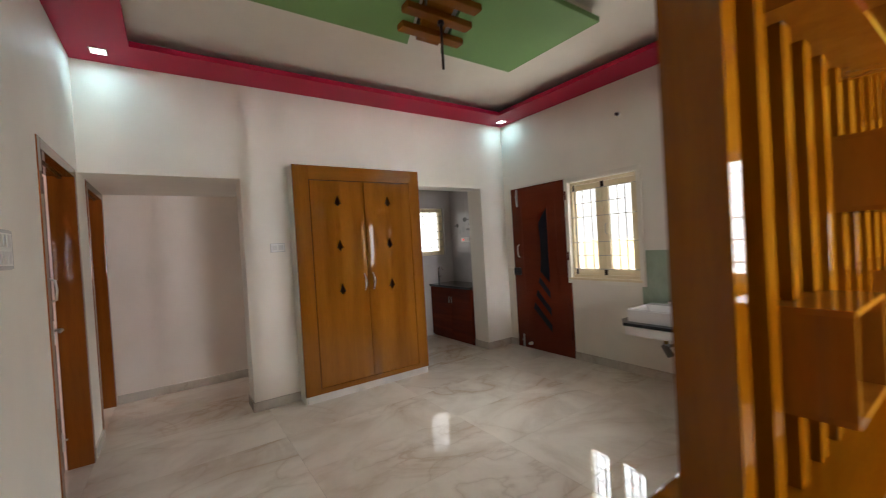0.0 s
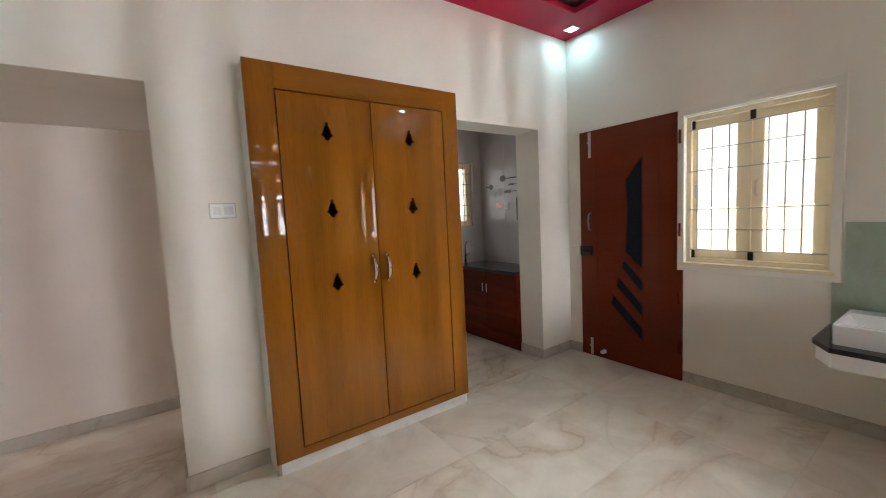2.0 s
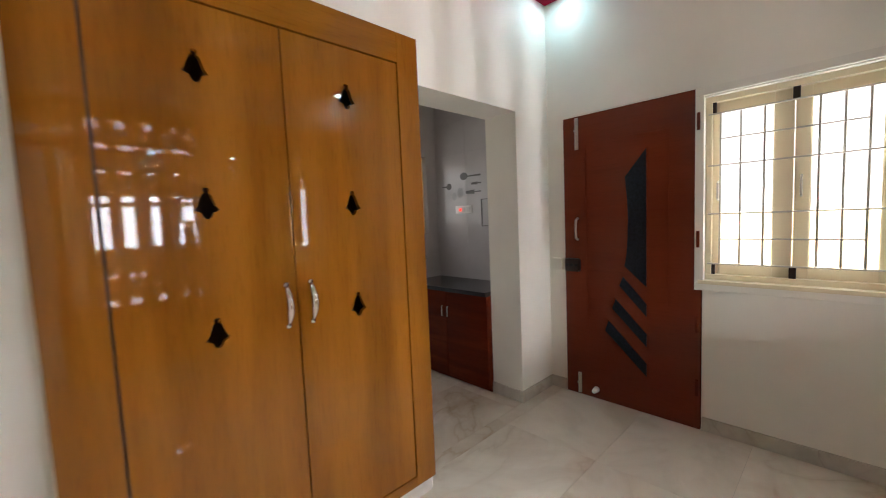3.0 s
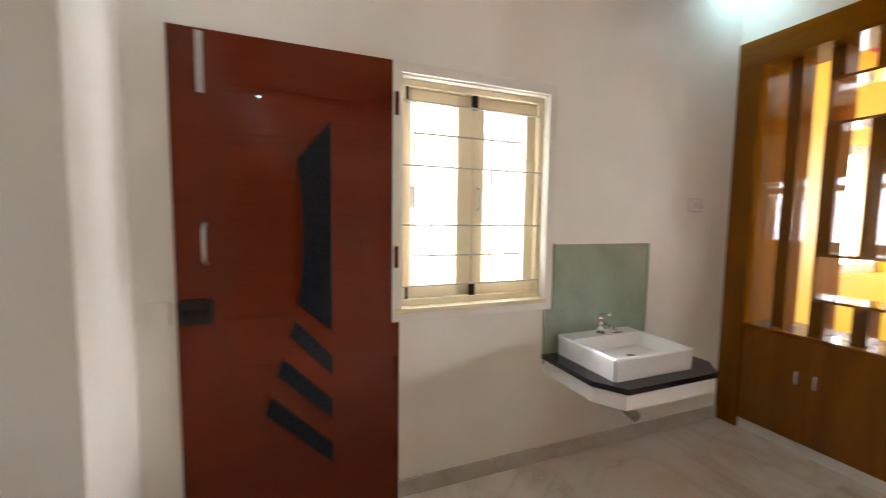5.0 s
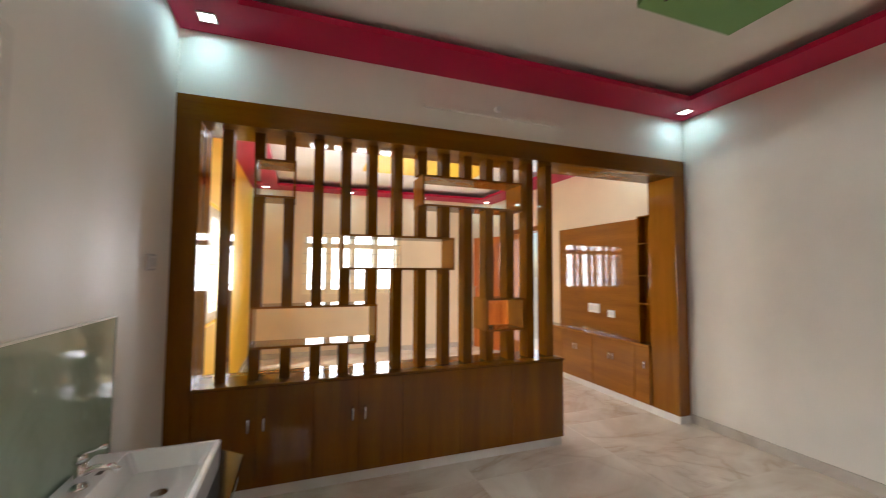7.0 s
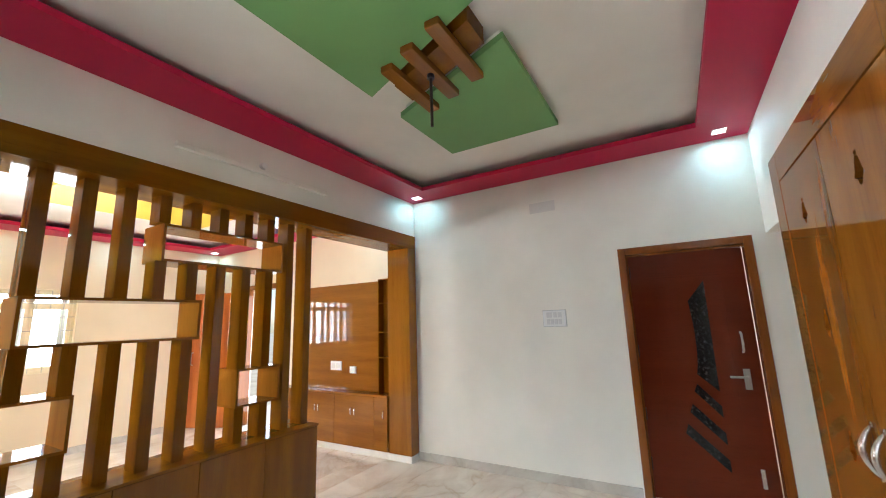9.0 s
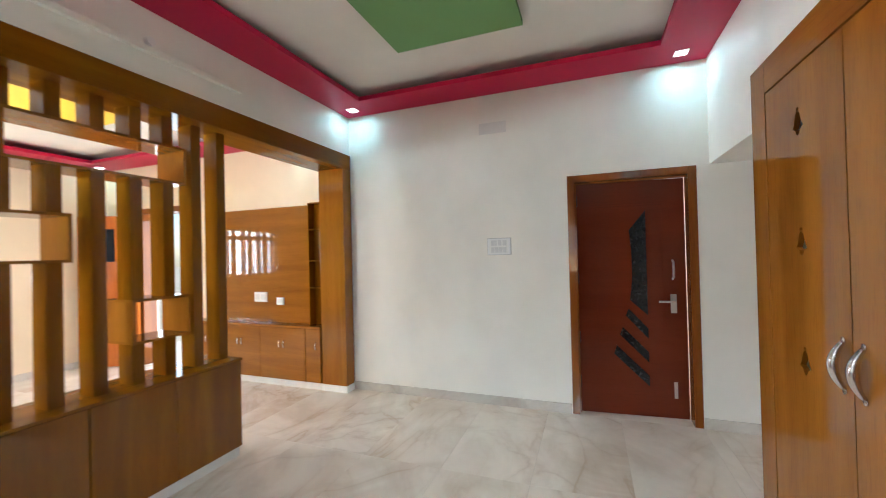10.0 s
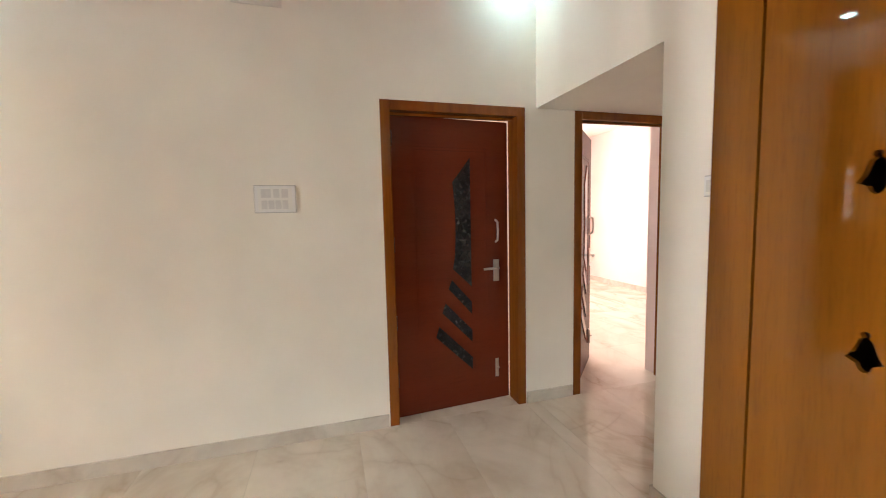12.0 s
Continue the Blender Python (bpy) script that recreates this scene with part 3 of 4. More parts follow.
for zz, a, b in ((1.934, 1.53, 2.31), (1.786, 1.655, 2.25), (1.634, 1.53, 2.31), (1.349, 1.53, 2.31), (1.199, 1.655, 2.25), (1.05, 1.53, 2.31)):
    part("grill_bar", rod(bmesh.new(), to(a, 0.028, zz), to(b, 0.028, zz), 0.005, seg=8), GRILL, win)
for u in (2.25, 2.155, 2.05, 1.83, 1.74, 1.655):
    part("grill_bar", rod(bmesh.new(), to(u, 0.034, 1.046), to(u, 0.034, 1.938), 0.006, seg=8), GRILL, win)


# ---- doors ----
def make_leaf(door, place, w, h, latch_right, lever):
    """A maroon moulded leaf. place(v, d, z): v runs from the left edge seen from the hall, d into the leaf."""
    bm = bmesh.new()
    prism(bm, [(0, 0.0015), (w, 0.0015), (w, h), (0, h)], place, 0.0, 0.035)
    leaf = part("leaf", bm, MAROON, door, "maroon moulded door leaf")
    s = 0.655 * w
    k = 1.0
    lite = [(s, 1.79 * k), (s - 0.135, 1.62 * k)] + [(s - 0.135 + 0.018 * math.sin(math.pi * i / 8), (1.62 - 0.61 * i / 8) * k) for i in range(1, 8)] + [(s - 0.142, 1.01 * k), (s, 0.877 * k)]
    strips = [[(s, (0.762 - 0.205 * i) * k), (s - 0.152 - 0.052 * i, (0.933 - 0.162 * i) * k), (s - 0.178 - 0.051 * i, (0.871 - 0.169 * i) * k), (s, (0.674 - 0.207 * i) * k)] for i in range(3)]
    for o in (lite, *strips):
        cu, cz = sum(p[0] for p in o) / len(o), sum(p[1] for p in o) / len(o)
        grow = [(cu + (u - cu) * 1.0 + (0.008 if u > cu else -0.008), cz + (z - cz) + (0.008 if z > cz else -0.008)) for u, z in o]
        part("bead", prism(bmesh.new(), grow, place, -0.004, 0.002), MAROON, leaf, "raised bead round a light")
        part("light", prism(bmesh.new(), o, place, -0.006, 0.001), FIGURED if lever else DARKGLASS, leaf, "dark figured glass light")
    # pressed lines
    for z, a, b in ((0.905, 0.19, 0.80), (0.895, 0.19, 0.80), (0.82, 0.22, 0.46), (0.73, 0.22, 0.50), (0.64, 0.22, 0.50), (0.55, 0.22, 0.50), (0.46, 0.2, 0.48), (0.36, 0.2, 0.40)):
        part("pressed_line", prism(bmesh.new(), [(a * w, z * h - 0.003), (b * w, z * h - 0.003), (b * w, z * h + 0.003), (a * w, z * h + 0.003)], place, -0.0022, 0.001), MAROON, leaf)
    for v, z0, z1 in ((0.80, 0.36, 0.895), (0.19, 0.30, 0.895)):
        part("pressed_line", prism(bmesh.new(), [(v * w - 0.003, z0 * h), (v * w + 0.003, z0 * h), (v * w + 0.003, z1 * h), (v * w - 0.003, z1 * h)], place, -0.0022, 0.001), MAROON, leaf)
    e = w - 0.10 if latch_right else 0.105
    part("pull_handle", tube(bmesh.new(), [place(e, 0.0, 1.19), place(e, -0.03, 1.205), place(e, -0.036, 1.27), place(e, -0.03, 1.335), place(e, 0.0, 1.35)], 0.008), STEEL, leaf, "brushed steel pull handle", smooth=True)
    if lever:
        bm = prism(bmesh.new(), [(e - 0.022, 0.90), (e + 0.022, 0.90), (e + 0.022, 1.06), (e - 0.022, 1.06)], place, -0.008, 0.001)
        plate = part("lock_plate", bm, STEEL, leaf, "steel mortise lock plate")
        part("lever", tube(bmesh.new(), [place(e, -0.006, 1.0), place(e, -0.045, 1.0), place(e - 0.02, -0.05, 1.0), place(e - 0.12, -0.048, 1.0)], 0.009), STEEL, plate, smooth=True)
        bolts = ((0.16, 0.15),)
    else:
        bm = prism(bmesh.new(), [(0.004, 0.958), (0.016, 0.95), (0.112, 0.95), (0.125, 0.963), (0.125, 1.037), (0.112, 1.05), (0.016, 1.05), (0.004, 1.042)], place, -0.022, 0.001)
        bmesh.ops.bevel(bm, geom=[g for g in bm.edges], offset=0.004, segments=2, affect="EDGES")
        lock = part("rim_lock", bm, DARKMETAL, leaf, "dark bronze rim lock")
        for v in (0.03, 0.065, 0.10):
            part("stud", rod(bmesh.new(), place(v, -0.021, 1.0), place(v, -0.032, 1.0), 0.011), BLACK, lock)
        bolts = ((0.0, 0.17), (1.84, 0.24))
        part("door_stop", rod(bmesh.new(), place(0.235, 0.0, 0.07), place(0.235, -0.05, 0.07), 0.022, 0.016), PLASTIC, leaf, "white rubber door stop", smooth=True)
    for z, ln in bolts:
        bm = prism(bmesh.new(), [(e - 0.013, z + 0.012), (e + 0.013, z + 0.012), (e + 0.013, z + ln), (e - 0.013, z + ln)], place, -0.005, 0.001)
        bolt = part("tower_bolt", bm, STEEL, leaf, "steel tower bolt")
        part("slide", rod(bmesh.new(), place(e, -0.012, z + 0.016), place(e, -0.012, z + ln - 0.01), 0.007), STEEL, bolt)
        part("knob", rod(bmesh.new(), place(e, -0.01, z + ln * 0.6), place(e, -0.034, z + ln * 0.6), 0.006), STEEL, bolt)
    hinge_v = 0.006 if latch_right else w - 0.016
    for z in (0.22, 0.62, 1.15, 1.85):
        part("hinge", rod(bmesh.new(), place(hinge_v, -0.008, z), place(hinge_v, -0.008, z + 0.10), 0.009), DARKMETAL if lever else KITRED, leaf)
    return leaf


door = thing("door_1", (XE, 2.78, 0), "closed maroon outer door with dark glass lights and bolts", "door", kind="structure")
make_leaf(door, lambda v, d, z: (XE - 0.012 + d, 3.228 - v, z), 0.894, 2.09, False, False)
part("door_frame", boxes((XE + 0.026, XE + 0.11, 2.331, 2.375, 0, 2.094), (XE + 0.026, XE + 0.11, 3.187, 3.231, 0, 2.094), (XE + 0.026, XE + 0.11, 2.375, 3.187, 2.05, 2.094)), FRAME, door, "brown wooden frame behind the leaf")
part("threshold", boxes((XE + 0.026, XE + 0.11, 2.375, 3.187, 0.0, 0.02)), FRAME, door)


def door_frame(door, y0, y1, depth=0.14, w=0.062, h=ZL):
    part("door_frame", boxes((-depth, 0.006, y0, y0 + w, 0, h), (-depth, 0.006, y1 - w, y1, 0, h), (-depth, 0.006, y0 + w, y1 - w, h - w, h), bevel=0.004), FRAME, door, "polished brown wooden door frame")
    part("door_stop_bead", boxes((-0.083, -0.060, y0 + w, y0 + w + 0.012, 0, h - w - 0.016), (-0.083, -0.060, y0 + w, y1 - w, h - w - 0.016, h - w), bevel=0.002) if depth > 0.12 else
         boxes((-0.058, -0.040, y0 + w, y1 - w, h - w - 0.012, h - w), bevel=0.002), FRAME, door)
    part("threshold_lining", boxes((-0.23, -depth, y0 - 0.0, y0 + 0.03, 0, h), (-0.23, -depth, y1 - 0.03, y1, 0, h), (-0.23, -depth, y0 + 0.03, y1 - 0.03, h - 0.03, h)), PEACH, door, "peach plastered reveal")


def swung(hx, hy, angle):
    """Places for a leaf hinged at (hx, hy), swung from closed into the far room."""
    c, s = math.cos(radians(angle)), math.sin(radians(angle))
    return lambda v, d, z: (hx - v * s - d * c, hy + v * c - d * s, z)


door = thing("door_2", (0, 2.78, 0), "maroon room door ajar in a polished brown frame", "door", kind="structure")
door_frame(door, 2.28, 3.28)
make_leaf(door, swung(-0.085, 2.345, 4.4), 0.873, 2.050, True, True)
door = thing("door_3", (0, 4.06, 0), "maroon bedroom door standing open in a brown frame", "door", kind="structure")
door_frame(door, 3.68, 4.60, 0.10)
make_leaf(door, swung(-0.06, 3.745, 46.0), 0.78, 2.045, True, True)

door = thing("door_4", (0, -3.1, 0), "open entrance with a brown wooden frame", "door", kind="structure")
part("door_frame", boxes((-0.16, 0.02, -3.48, -3.4, 0, 2.18), (-0.16, 0.02, -2.55, -2.47, 0, 2.18), (-0.16, 0.02, -3.4, -2.55, 2.1, 2.18), bevel=0.004), FRAME, door)
out = lambda v, d, z: (0.045 + v * 0.43 + d * 0.903, -3.43 - v * 0.903 + d * 0.43, z)   # the leaf stands folded back into the corner
slab = lambda v0, v1, z0, z1, d0, d1: prism(bmesh.new(), [(v0, z0), (v1, z0), (v1, z1), (v0, z1)], out, d0, d1)
leaf = part("leaf", slab(0, 0.78, 0.01, 2.08, 0.0, 0.04), CARVED, door, "carved orange-brown entrance leaf, folded open")
part("carved_panel", slab(0.10, 0.68, 0.12, 0.85, 0.04, 0.052), CARVED, leaf)
part("light", slab(0.30, 0.48, 1.45, 1.9, 0.04, 0.048), DARKGLASS, leaf, "tall dark glass light")
part("pull_handle", tube(bmesh.new(), [out(0.73, 0.04, 0.95), out(0.73, 0.08, 0.97), out(0.73, 0.08, 1.13), out(0.73, 0.04, 1.15)], 0.009), STEEL, leaf)

# ---- the wooden screen between hall and living room ----
screen = thing("wooden_screen", (2.9, -0.16, 0), "teak veneered room divider with slats, open boxes and low cabinets", "room divider")
part("beam", boxes((0.0, XE, YS1, 0.012, 2.39, 2.551), bevel=0.004), SLATX, screen, "teak veneered head beam")
part("side_post", boxes((4.195, XE - 0.001, YS1, 0.012, 0.0, 2.39), bevel=0.003), SLAT, screen)
part("side_post", boxes((0.001, 0.15, -0.30, 0.012, 0.07, 2.39), bevel=0.003), TEAK, screen, "teak veneered opening post")
part("post_plinth", boxes((0.001, 0.155, -0.305, 0.018, 0, 0.07), bevel=0.003), WHITEPLINTH, screen, "white marble plinth")
part("plinth", boxes((1.49, 4.195, -0.35, -0.012, 0, 0.065)), WHITEPLINTH, screen, "pale tile plinth")
part("cabinet_body", boxes((1.474, 4.195, -0.36, -0.016, 0.065, 0.70), bevel=0.002), DADO, screen)
part("counter", boxes((1.468, 4.195, -0.365, 0.008, 0.70, 0.718), bevel=0.003), SLATX, screen, "teak veneered ledge")
for a, b in ((4.19, 3.83), (3.826, 3.485), (3.481, 3.185), (3.181, 2.87), (2.866, 2.42), (2.416, 1.96), (1.956, 1.478)):
    dr = part("cabinet_door", boxes((b, a, -0.016, 0.003, 0.072, 0.696), bevel=0.003), DADO, screen, "teak veneered cabinet front")
    hx = {3.83: 3.875, 3.485: 3.785, 3.185: 3.225, 2.87: 3.14}.get(b)
    if hx:
        part("handle", tube(bmesh.new(), [(hx, 0.002, 0.42), (hx, 0.024, 0.43), (hx, 0.026, 0.465), (hx, 0.024, 0.50), (hx, 0.002, 0.51)], 0.007), CHROME, dr, "chrome bow handle", smooth=True)

BOXES = [(3.63, 3.895, 1.948, 2.217), (1.80, 2.70, 1.961, 2.209), (2.43, 3.31, 1.457, 1.717), (3.045, 3.897, 0.919, 1.204), (1.785, 2.145, 0.955, 1.225)]
for x0, x1, z0, z1 in BOXES:
    t = 0.016
    for d in ((x0, x1, z0, z0 + t), (x0, x1, z1 - t, z1), (x0, x0 + t, z0 + t, z1 - t), (x1 - t, x1, z0 + t, z1 - t)):
        part("box_panel", boxes((d[0], d[1], -0.36, -0.098, d[2], d[3])), BOXWOOD, screen, "panel of an open display box")
for i in range(14):
    cx = 4.06 - 0.1946 * i
    cuts = sorted((z0, z1) for x0, x1, z0, z1 in BOXES if x0 - 0.01 < cx < x1 + 0.01)
    z = 0.718
    for z0, z1 in cuts + [(2.39, 2.39)]:
        part("slat", boxes((cx - 0.034, cx + 0.034, -0.232, -0.102, z, z0), bevel=0.003), SLAT, screen)
        z = z1

# ---- built-in cupboard on the north wall ----
cup = thing("built_in_cupboard", (2.165, 3.27, 0), "polished teak two-door wall cupboard with bell-shaped cutouts", "cupboard")
part("plinth", boxes((1.511, 2.819, 3.18, YN - 0.001, 0, 0.071)), WHITEPLINTH, cup, "pale marble plinth")
part("cheek", boxes((1.492, 1.51, 3.192, YN + 0.001, 0.0, 2.24), bevel=0.002), WALL, cup, "ivory plastered cheek")
part("cheek", boxes((2.82, 2.838, 3.192, YN + 0.001, 0.0, 2.24), bevel=0.002), WALL, cup, "ivory plastered cheek")
# carcass coloured near black so the bell cutouts read as shaded inside
part("carcass", boxes((1.51, 2.82, 3.192, YN - 0.001, 0.072, 0.09), (1.51, 2.82, 3.192, YN - 0.001, 2.222, 2.24), (1.51, 2.82, YN - 0.012, YN - 0.001, 0.09, 2.222)), SHADE, cup, "carcass inside, coloured dark for shade")
part("stile", boxes((1.49, 1.634, 3.17, 3.192, 0.072, 2.243), bevel=0.003), TEAK, cup)
part("stile", boxes((2.718, 2.84, 3.17, 3.192, 0.072, 2.243), bevel=0.003), TEAK, cup)
part("rail", boxes((1.634, 2.718, 3.17, 3.192, 2.108, 2.243), bevel=0.003), TEAKX, cup)
part("rail", boxes((1.634, 2.718, 3.17, 3.192, 0.072, 0.122), bevel=0.003), TEAKX, cup)
# strips behind the door gaps, their dark colour standing for shade there
part("rebate", boxes((1.62, 1.65, 3.1925, 3.20, 0.11, 2.12), (2.70, 2.73, 3.1925, 3.20, 0.11, 2.12), (1.65, 2.70, 3.1925, 3.20, 2.095, 2.12), (1.65, 2.70, 3.1925, 3.20, 0.11, 0.135), (2.165, 2.195, 3.1925, 3.20, 0.135, 2.095)), SHADE, cup, "strips behind the door gaps, coloured dark as shade")
BELL = [(0, 0.052), (0.008, 0.05), (0.010, 0.043), (0.006, 0.035), (0.014, 0.029), (0.020, 0.012), (0.026, -0.006), (0.037, -0.021), (0.017, -0.030), (0.012, -0.043), (0.004, -0.05)]


def cut_door(x0, x1, y0, y1, z0, z1, holes):
    """A door leaf with outlines sawn through it."""
    bm = bmesh.new()
    edges = []
    for o in [[(x0, z0), (x1, z0), (x1, z1), (x0, z1)], *holes]:
        vs = [bm.verts.new((u, y0, z)) for u, z in o]
        edges += [bm.edges.new((vs[i], vs[(i + 1) % len(vs)])) for i in range(len(vs))]
    bmesh.ops.triangle_fill(bm, use_beauty=True, use_dissolve=False, edges=edges)
    ext = bmesh.ops.extrude_face_region(bm, geom=list(bm.faces), use_keep_orig=True)
    bmesh.ops.translate(bm, verts=[v for v in ext["geom"] if isinstance(v, bmesh.types.BMVert)], vec=(0, y1 - y0, 0))
    bmesh.ops.recalc_face_normals(bm, faces=bm.faces)
    return bm


for x0, x1, bx, hx in ((1.642, 2.179, 1.904, 2.14), (2.184, 2.711, 2.445, 2.236)):
    bells = [[(bx + u, z + v) for u, v in BELL] + [(bx - u, z + v) for u, v in reversed(BELL[1:])] for z in (1.905, 1.47, 1.04)]
    dr = part("cupboard_door", cut_door(x0, x1, 3.171, 3.189, 0.128, 2.101, bells), TEAK, cup, "teak veneered cupboard door with sawn bell cutouts")
    pts = [(hx, 3.171 - 0.030 * math.sin(math.pi * k / 12) ** 0.8, 1.015 + 0.15 * k / 12) for k in range(13)]
    part("handle", tube(bmesh.new(), pts, 0.0075, 14, [0.006 + 0.008 * math.sin(math.pi * k / 12) for k in range(13)]), SATIN, dr, "satin chrome bow handle", smooth=True)
    for z in (1.012, 1.168):
        part("rosette", rod(bmesh.new(), (hx, 3.171, z), (hx, 3.166, z), 0.009), SATIN, dr, smooth=True)

# ---- wash basin on the east wall ----
tile = thing("wall_tile_panel", (XE, 1.1, 0.62), "pale green stone-look tile panel behind the basin", "wall tile")
bm = boxes((XE - 0.010, XE + 0.001, 0.74, 1.452, 0.575, 1.248), (XE - 0.010, XE + 0.001, 1.452, 1.5, 0.575, 0.886))
part("tile", bm, TILEGREEN, tile)
part("edge_strip", boxes((XE - 0.014, XE, 0.738, 1.454, 1.248, 1.256), (XE - 0.014, XE, 0.732, 0.74, 0.575, 1.256)), WALL, tile, "ivory edge strip")
counter = thing("basin_counter", (4.08, 1.12, 0.53), "black granite wall counter with white tiled edge and cut corners", "counter")
top = [(XE, 1.505), (3.945, 1.505), (3.81, 1.415), (3.81, 0.825), (3.93, 0.715), (XE, 0.715)]
inset = [(XE, 1.49), (3.952, 1.49), (3.825, 1.408), (3.825, 0.832), (3.938, 0.73), (XE, 0.73)]
part("granite_top", flat(top, 0.605, 0.632), GRANITE, counter, "polished black granite slab")
part("apron", flat(inset, 0.525, 0.605), CERAMIC, counter, "white tiled edge")
basin = thing("wash_basin", (4.09, 1.2, 0.632), "white rectangular ceramic tabletop basin with chrome tap hole", "wash basin")
bm = bmesh.new()
x0, x1, y0, y1, z0, z1 = 3.885, 4.315, 0.90, 1.42, 0.632, 0.742
rings = []
for (a, b, c, d, z) in ((x0 + 0.004, x1, y0 + 0.004, y1 - 0.004, z0), (x0, x1, y0, y1, z1 - 0.008), (x0 + 0.006, x1 - 0.004, y0 + 0.006, y1 - 0.006, z1),
                        (x0 + 0.02, x1 - 0.11, y0 + 0.02, y1 - 0.02, z1), (x0 + 0.028, x1 - 0.118, y0 + 0.028, y1 - 0.028, z1 - 0.012), (x0 + 0.06, x1 - 0.15, y0 + 0.07, y1 - 0.07, z0 + 0.048)):
    rings.append([bm.verts.new(p) for p in ((a, c, z), (b, c, z), (b, d, z), (a, d, z))])
bm.faces.new(rings[0][::-1])
for p, q in zip(rings, rings[1:]):
    for k in range(4):
        bm.faces.new((p[k], p[(k + 1) % 4], q[(k + 1) % 4], q[k]))
bm.faces.new(rings[-1])
bmesh.ops.recalc_face_normals(bm, faces=bm.faces)
bmesh.ops.bevel(bm, geom=[e for e in bm.edges if abs(e.verts[0].co.z - e.verts[1].co.z) > 0.01], offset=0.010, segments=3, affect="EDGES")
part("bowl", bm, CERAMIC, basin, "white glazed ceramic bowl")
part("drain", rod(bmesh.new(), (4.03, 1.165, 0.679), (4.03, 1.165, 0.685), 0.026, seg=20), CHROME, basin, "chrome drain")
part("overflow_slot", boxes((4.222, 4.240, 1.03, 1.09, 0.741, 0.7435), bevel=0.001), DARKMETAL, basin, "dark oblong tap hole cover")
tap = thing("basin_tap", (4.25, 1.17, 0.742), "chrome single-lever pillar tap standing on the basin", "tap")
part("base_ring", rod(bmesh.new(), (4.25, 1.17, 0.740), (4.25, 1.17, 0.748), 0.026, 0.023, 20), CHROME, tap, smooth=True)
part("pillar", rod(bmesh.new(), (4.25, 1.17, 0.746), (4.25, 1.17, 0.825), 0.018, 0.016, 20), CHROME, tap, smooth=True)
part("spout", tube(bmesh.new(), [(4.25, 1.17, 0.785), (4.21, 1.17, 0.80), (4.165, 1.17, 0.797), (4.145, 1.17, 0.782)], 0.011, 12), CHROME, tap, smooth=True)
part("cap", rod(bmesh.new(), (4.25, 1.17, 0.826), (4.25, 1.17, 0.845), 0.019, 0.016, 20), CHROME, tap, smooth=True)
part("lever", tube(bmesh.new(), [(4.255, 1.17, 0.845), (4.235, 1.17, 0.856), (4.20, 1.17, 0.864), (4.18, 1.17, 0.866)], 0.0075, 10), CHROME, tap, smooth=True)
waste = thing("waste_pipe", (4.1, 1.17, 0.34), "grey waste pipe with a brass tail below the basin counter", "pipe")
part("pipe", rod(bmesh.new(), (4.06, 1.17, 0.42), (4.06, 1.17, 0.530), 0.017, seg=16), BRASS, waste, "dull brass tail pipe", smooth=True)
part("coupling", rod(bmesh.new(), (4.06, 1.17, 0.405), (4.06, 1.17, 0.435), 0.027, seg=16), GREYPLASTIC, waste)
part("trap", rod(bmesh.new(), (4.06, 1.185, 0.415), (4.02, 1.12, 0.345), 0.030, 0.028, 16), PIPE, waste, "grey waste trap", smooth=True)
part("outlet_stub", rod(bmesh.new(), (4.06, 1.17, 0.41), (4.14, 1.13, 0.415), 0.014), PIPE, waste, smooth=True)
stop = thing("angle_valve", (XE - 0.03, 0.90, 0.41), "small chrome angle valve under the counter", "valve")
part("body", rod(bmesh.new(), (XE, 0.90, 0.415), (XE - 0.07, 0.90, 0.415), 0.014), CHROME, stop, smooth=True)
part("knob", rod(bmesh.new(), (XE - 0.07, 0.90, 0.415), (XE - 0.095, 0.90, 0.415), 0.02), CHROME, stop, smooth=True)


# ---- switch plates and small wall fittings ----
def switch_plate(side, plane, u0, u1, z0, z1, label, rockers, name="switch_plate"):
    to = WALLS[side](plane)
    p = thing(name, to((u0 + u1) / 2, 0, z0), label, "switch plate", "switch plates")
    bm = bmesh.new()
    wbox(bm, to, u0, u1, -0.012, 0.001, z0, z1, 0.004)
    part("plate", bm, CERAMIC, p)
    bm = bmesh.new()
    wbox(bm, to, u0 - 0.004, u1 + 0.004, -0.005, 0.001, z0 - 0.004, z1 + 0.004, 0.002)
    part("back_frame", bm, GREYPLASTIC, p, "grey back frame")
    bm = bmesh.new()
    wbox(bm, to, u0 + (u1 - u0) * 0.08, u1 - (u1 - u0) * 0.08, -0.0135, -0.011, z0 + (z1 - z0) * 0.08, z1 - (z1 - z0) * 0.08)
    part("inner_panel", bm, PLASTIC, p)
    for a, b, c, d in rockers:
        bm = bmesh.new()
        wbox(bm, to, u0 + (u1 - u0) * a, u0 + (u1 - u0) * b, -0.017, -0.010, z0 + (z1 - z0) * c, z0 + (z1 - z0) * d, 0.002)
        part("rocker", bm, ROCKER, p)
    return p


six = [(0.16 + 0.17 * i, 0.30 + 0.17 * i, 0.12, 0.45) for i in range(4)] + [(0.16, 0.40, 0.55, 0.88), (0.46, 0.60, 0.55, 0.88), (0.66, 0.82, 0.55, 0.88)]
switch_plate("west", 0.0, 1.54, 1.762, 1.432, 1.586, "large white modular switch plate on the wall", six)
switch_plate("north", YN, 1.307, 1.427, 1.445, 1.52, "small white switch plate beside the cupboard", [(0.1, 0.42, 0.2, 0.8), (0.55, 0.9, 0.2, 0.8)])
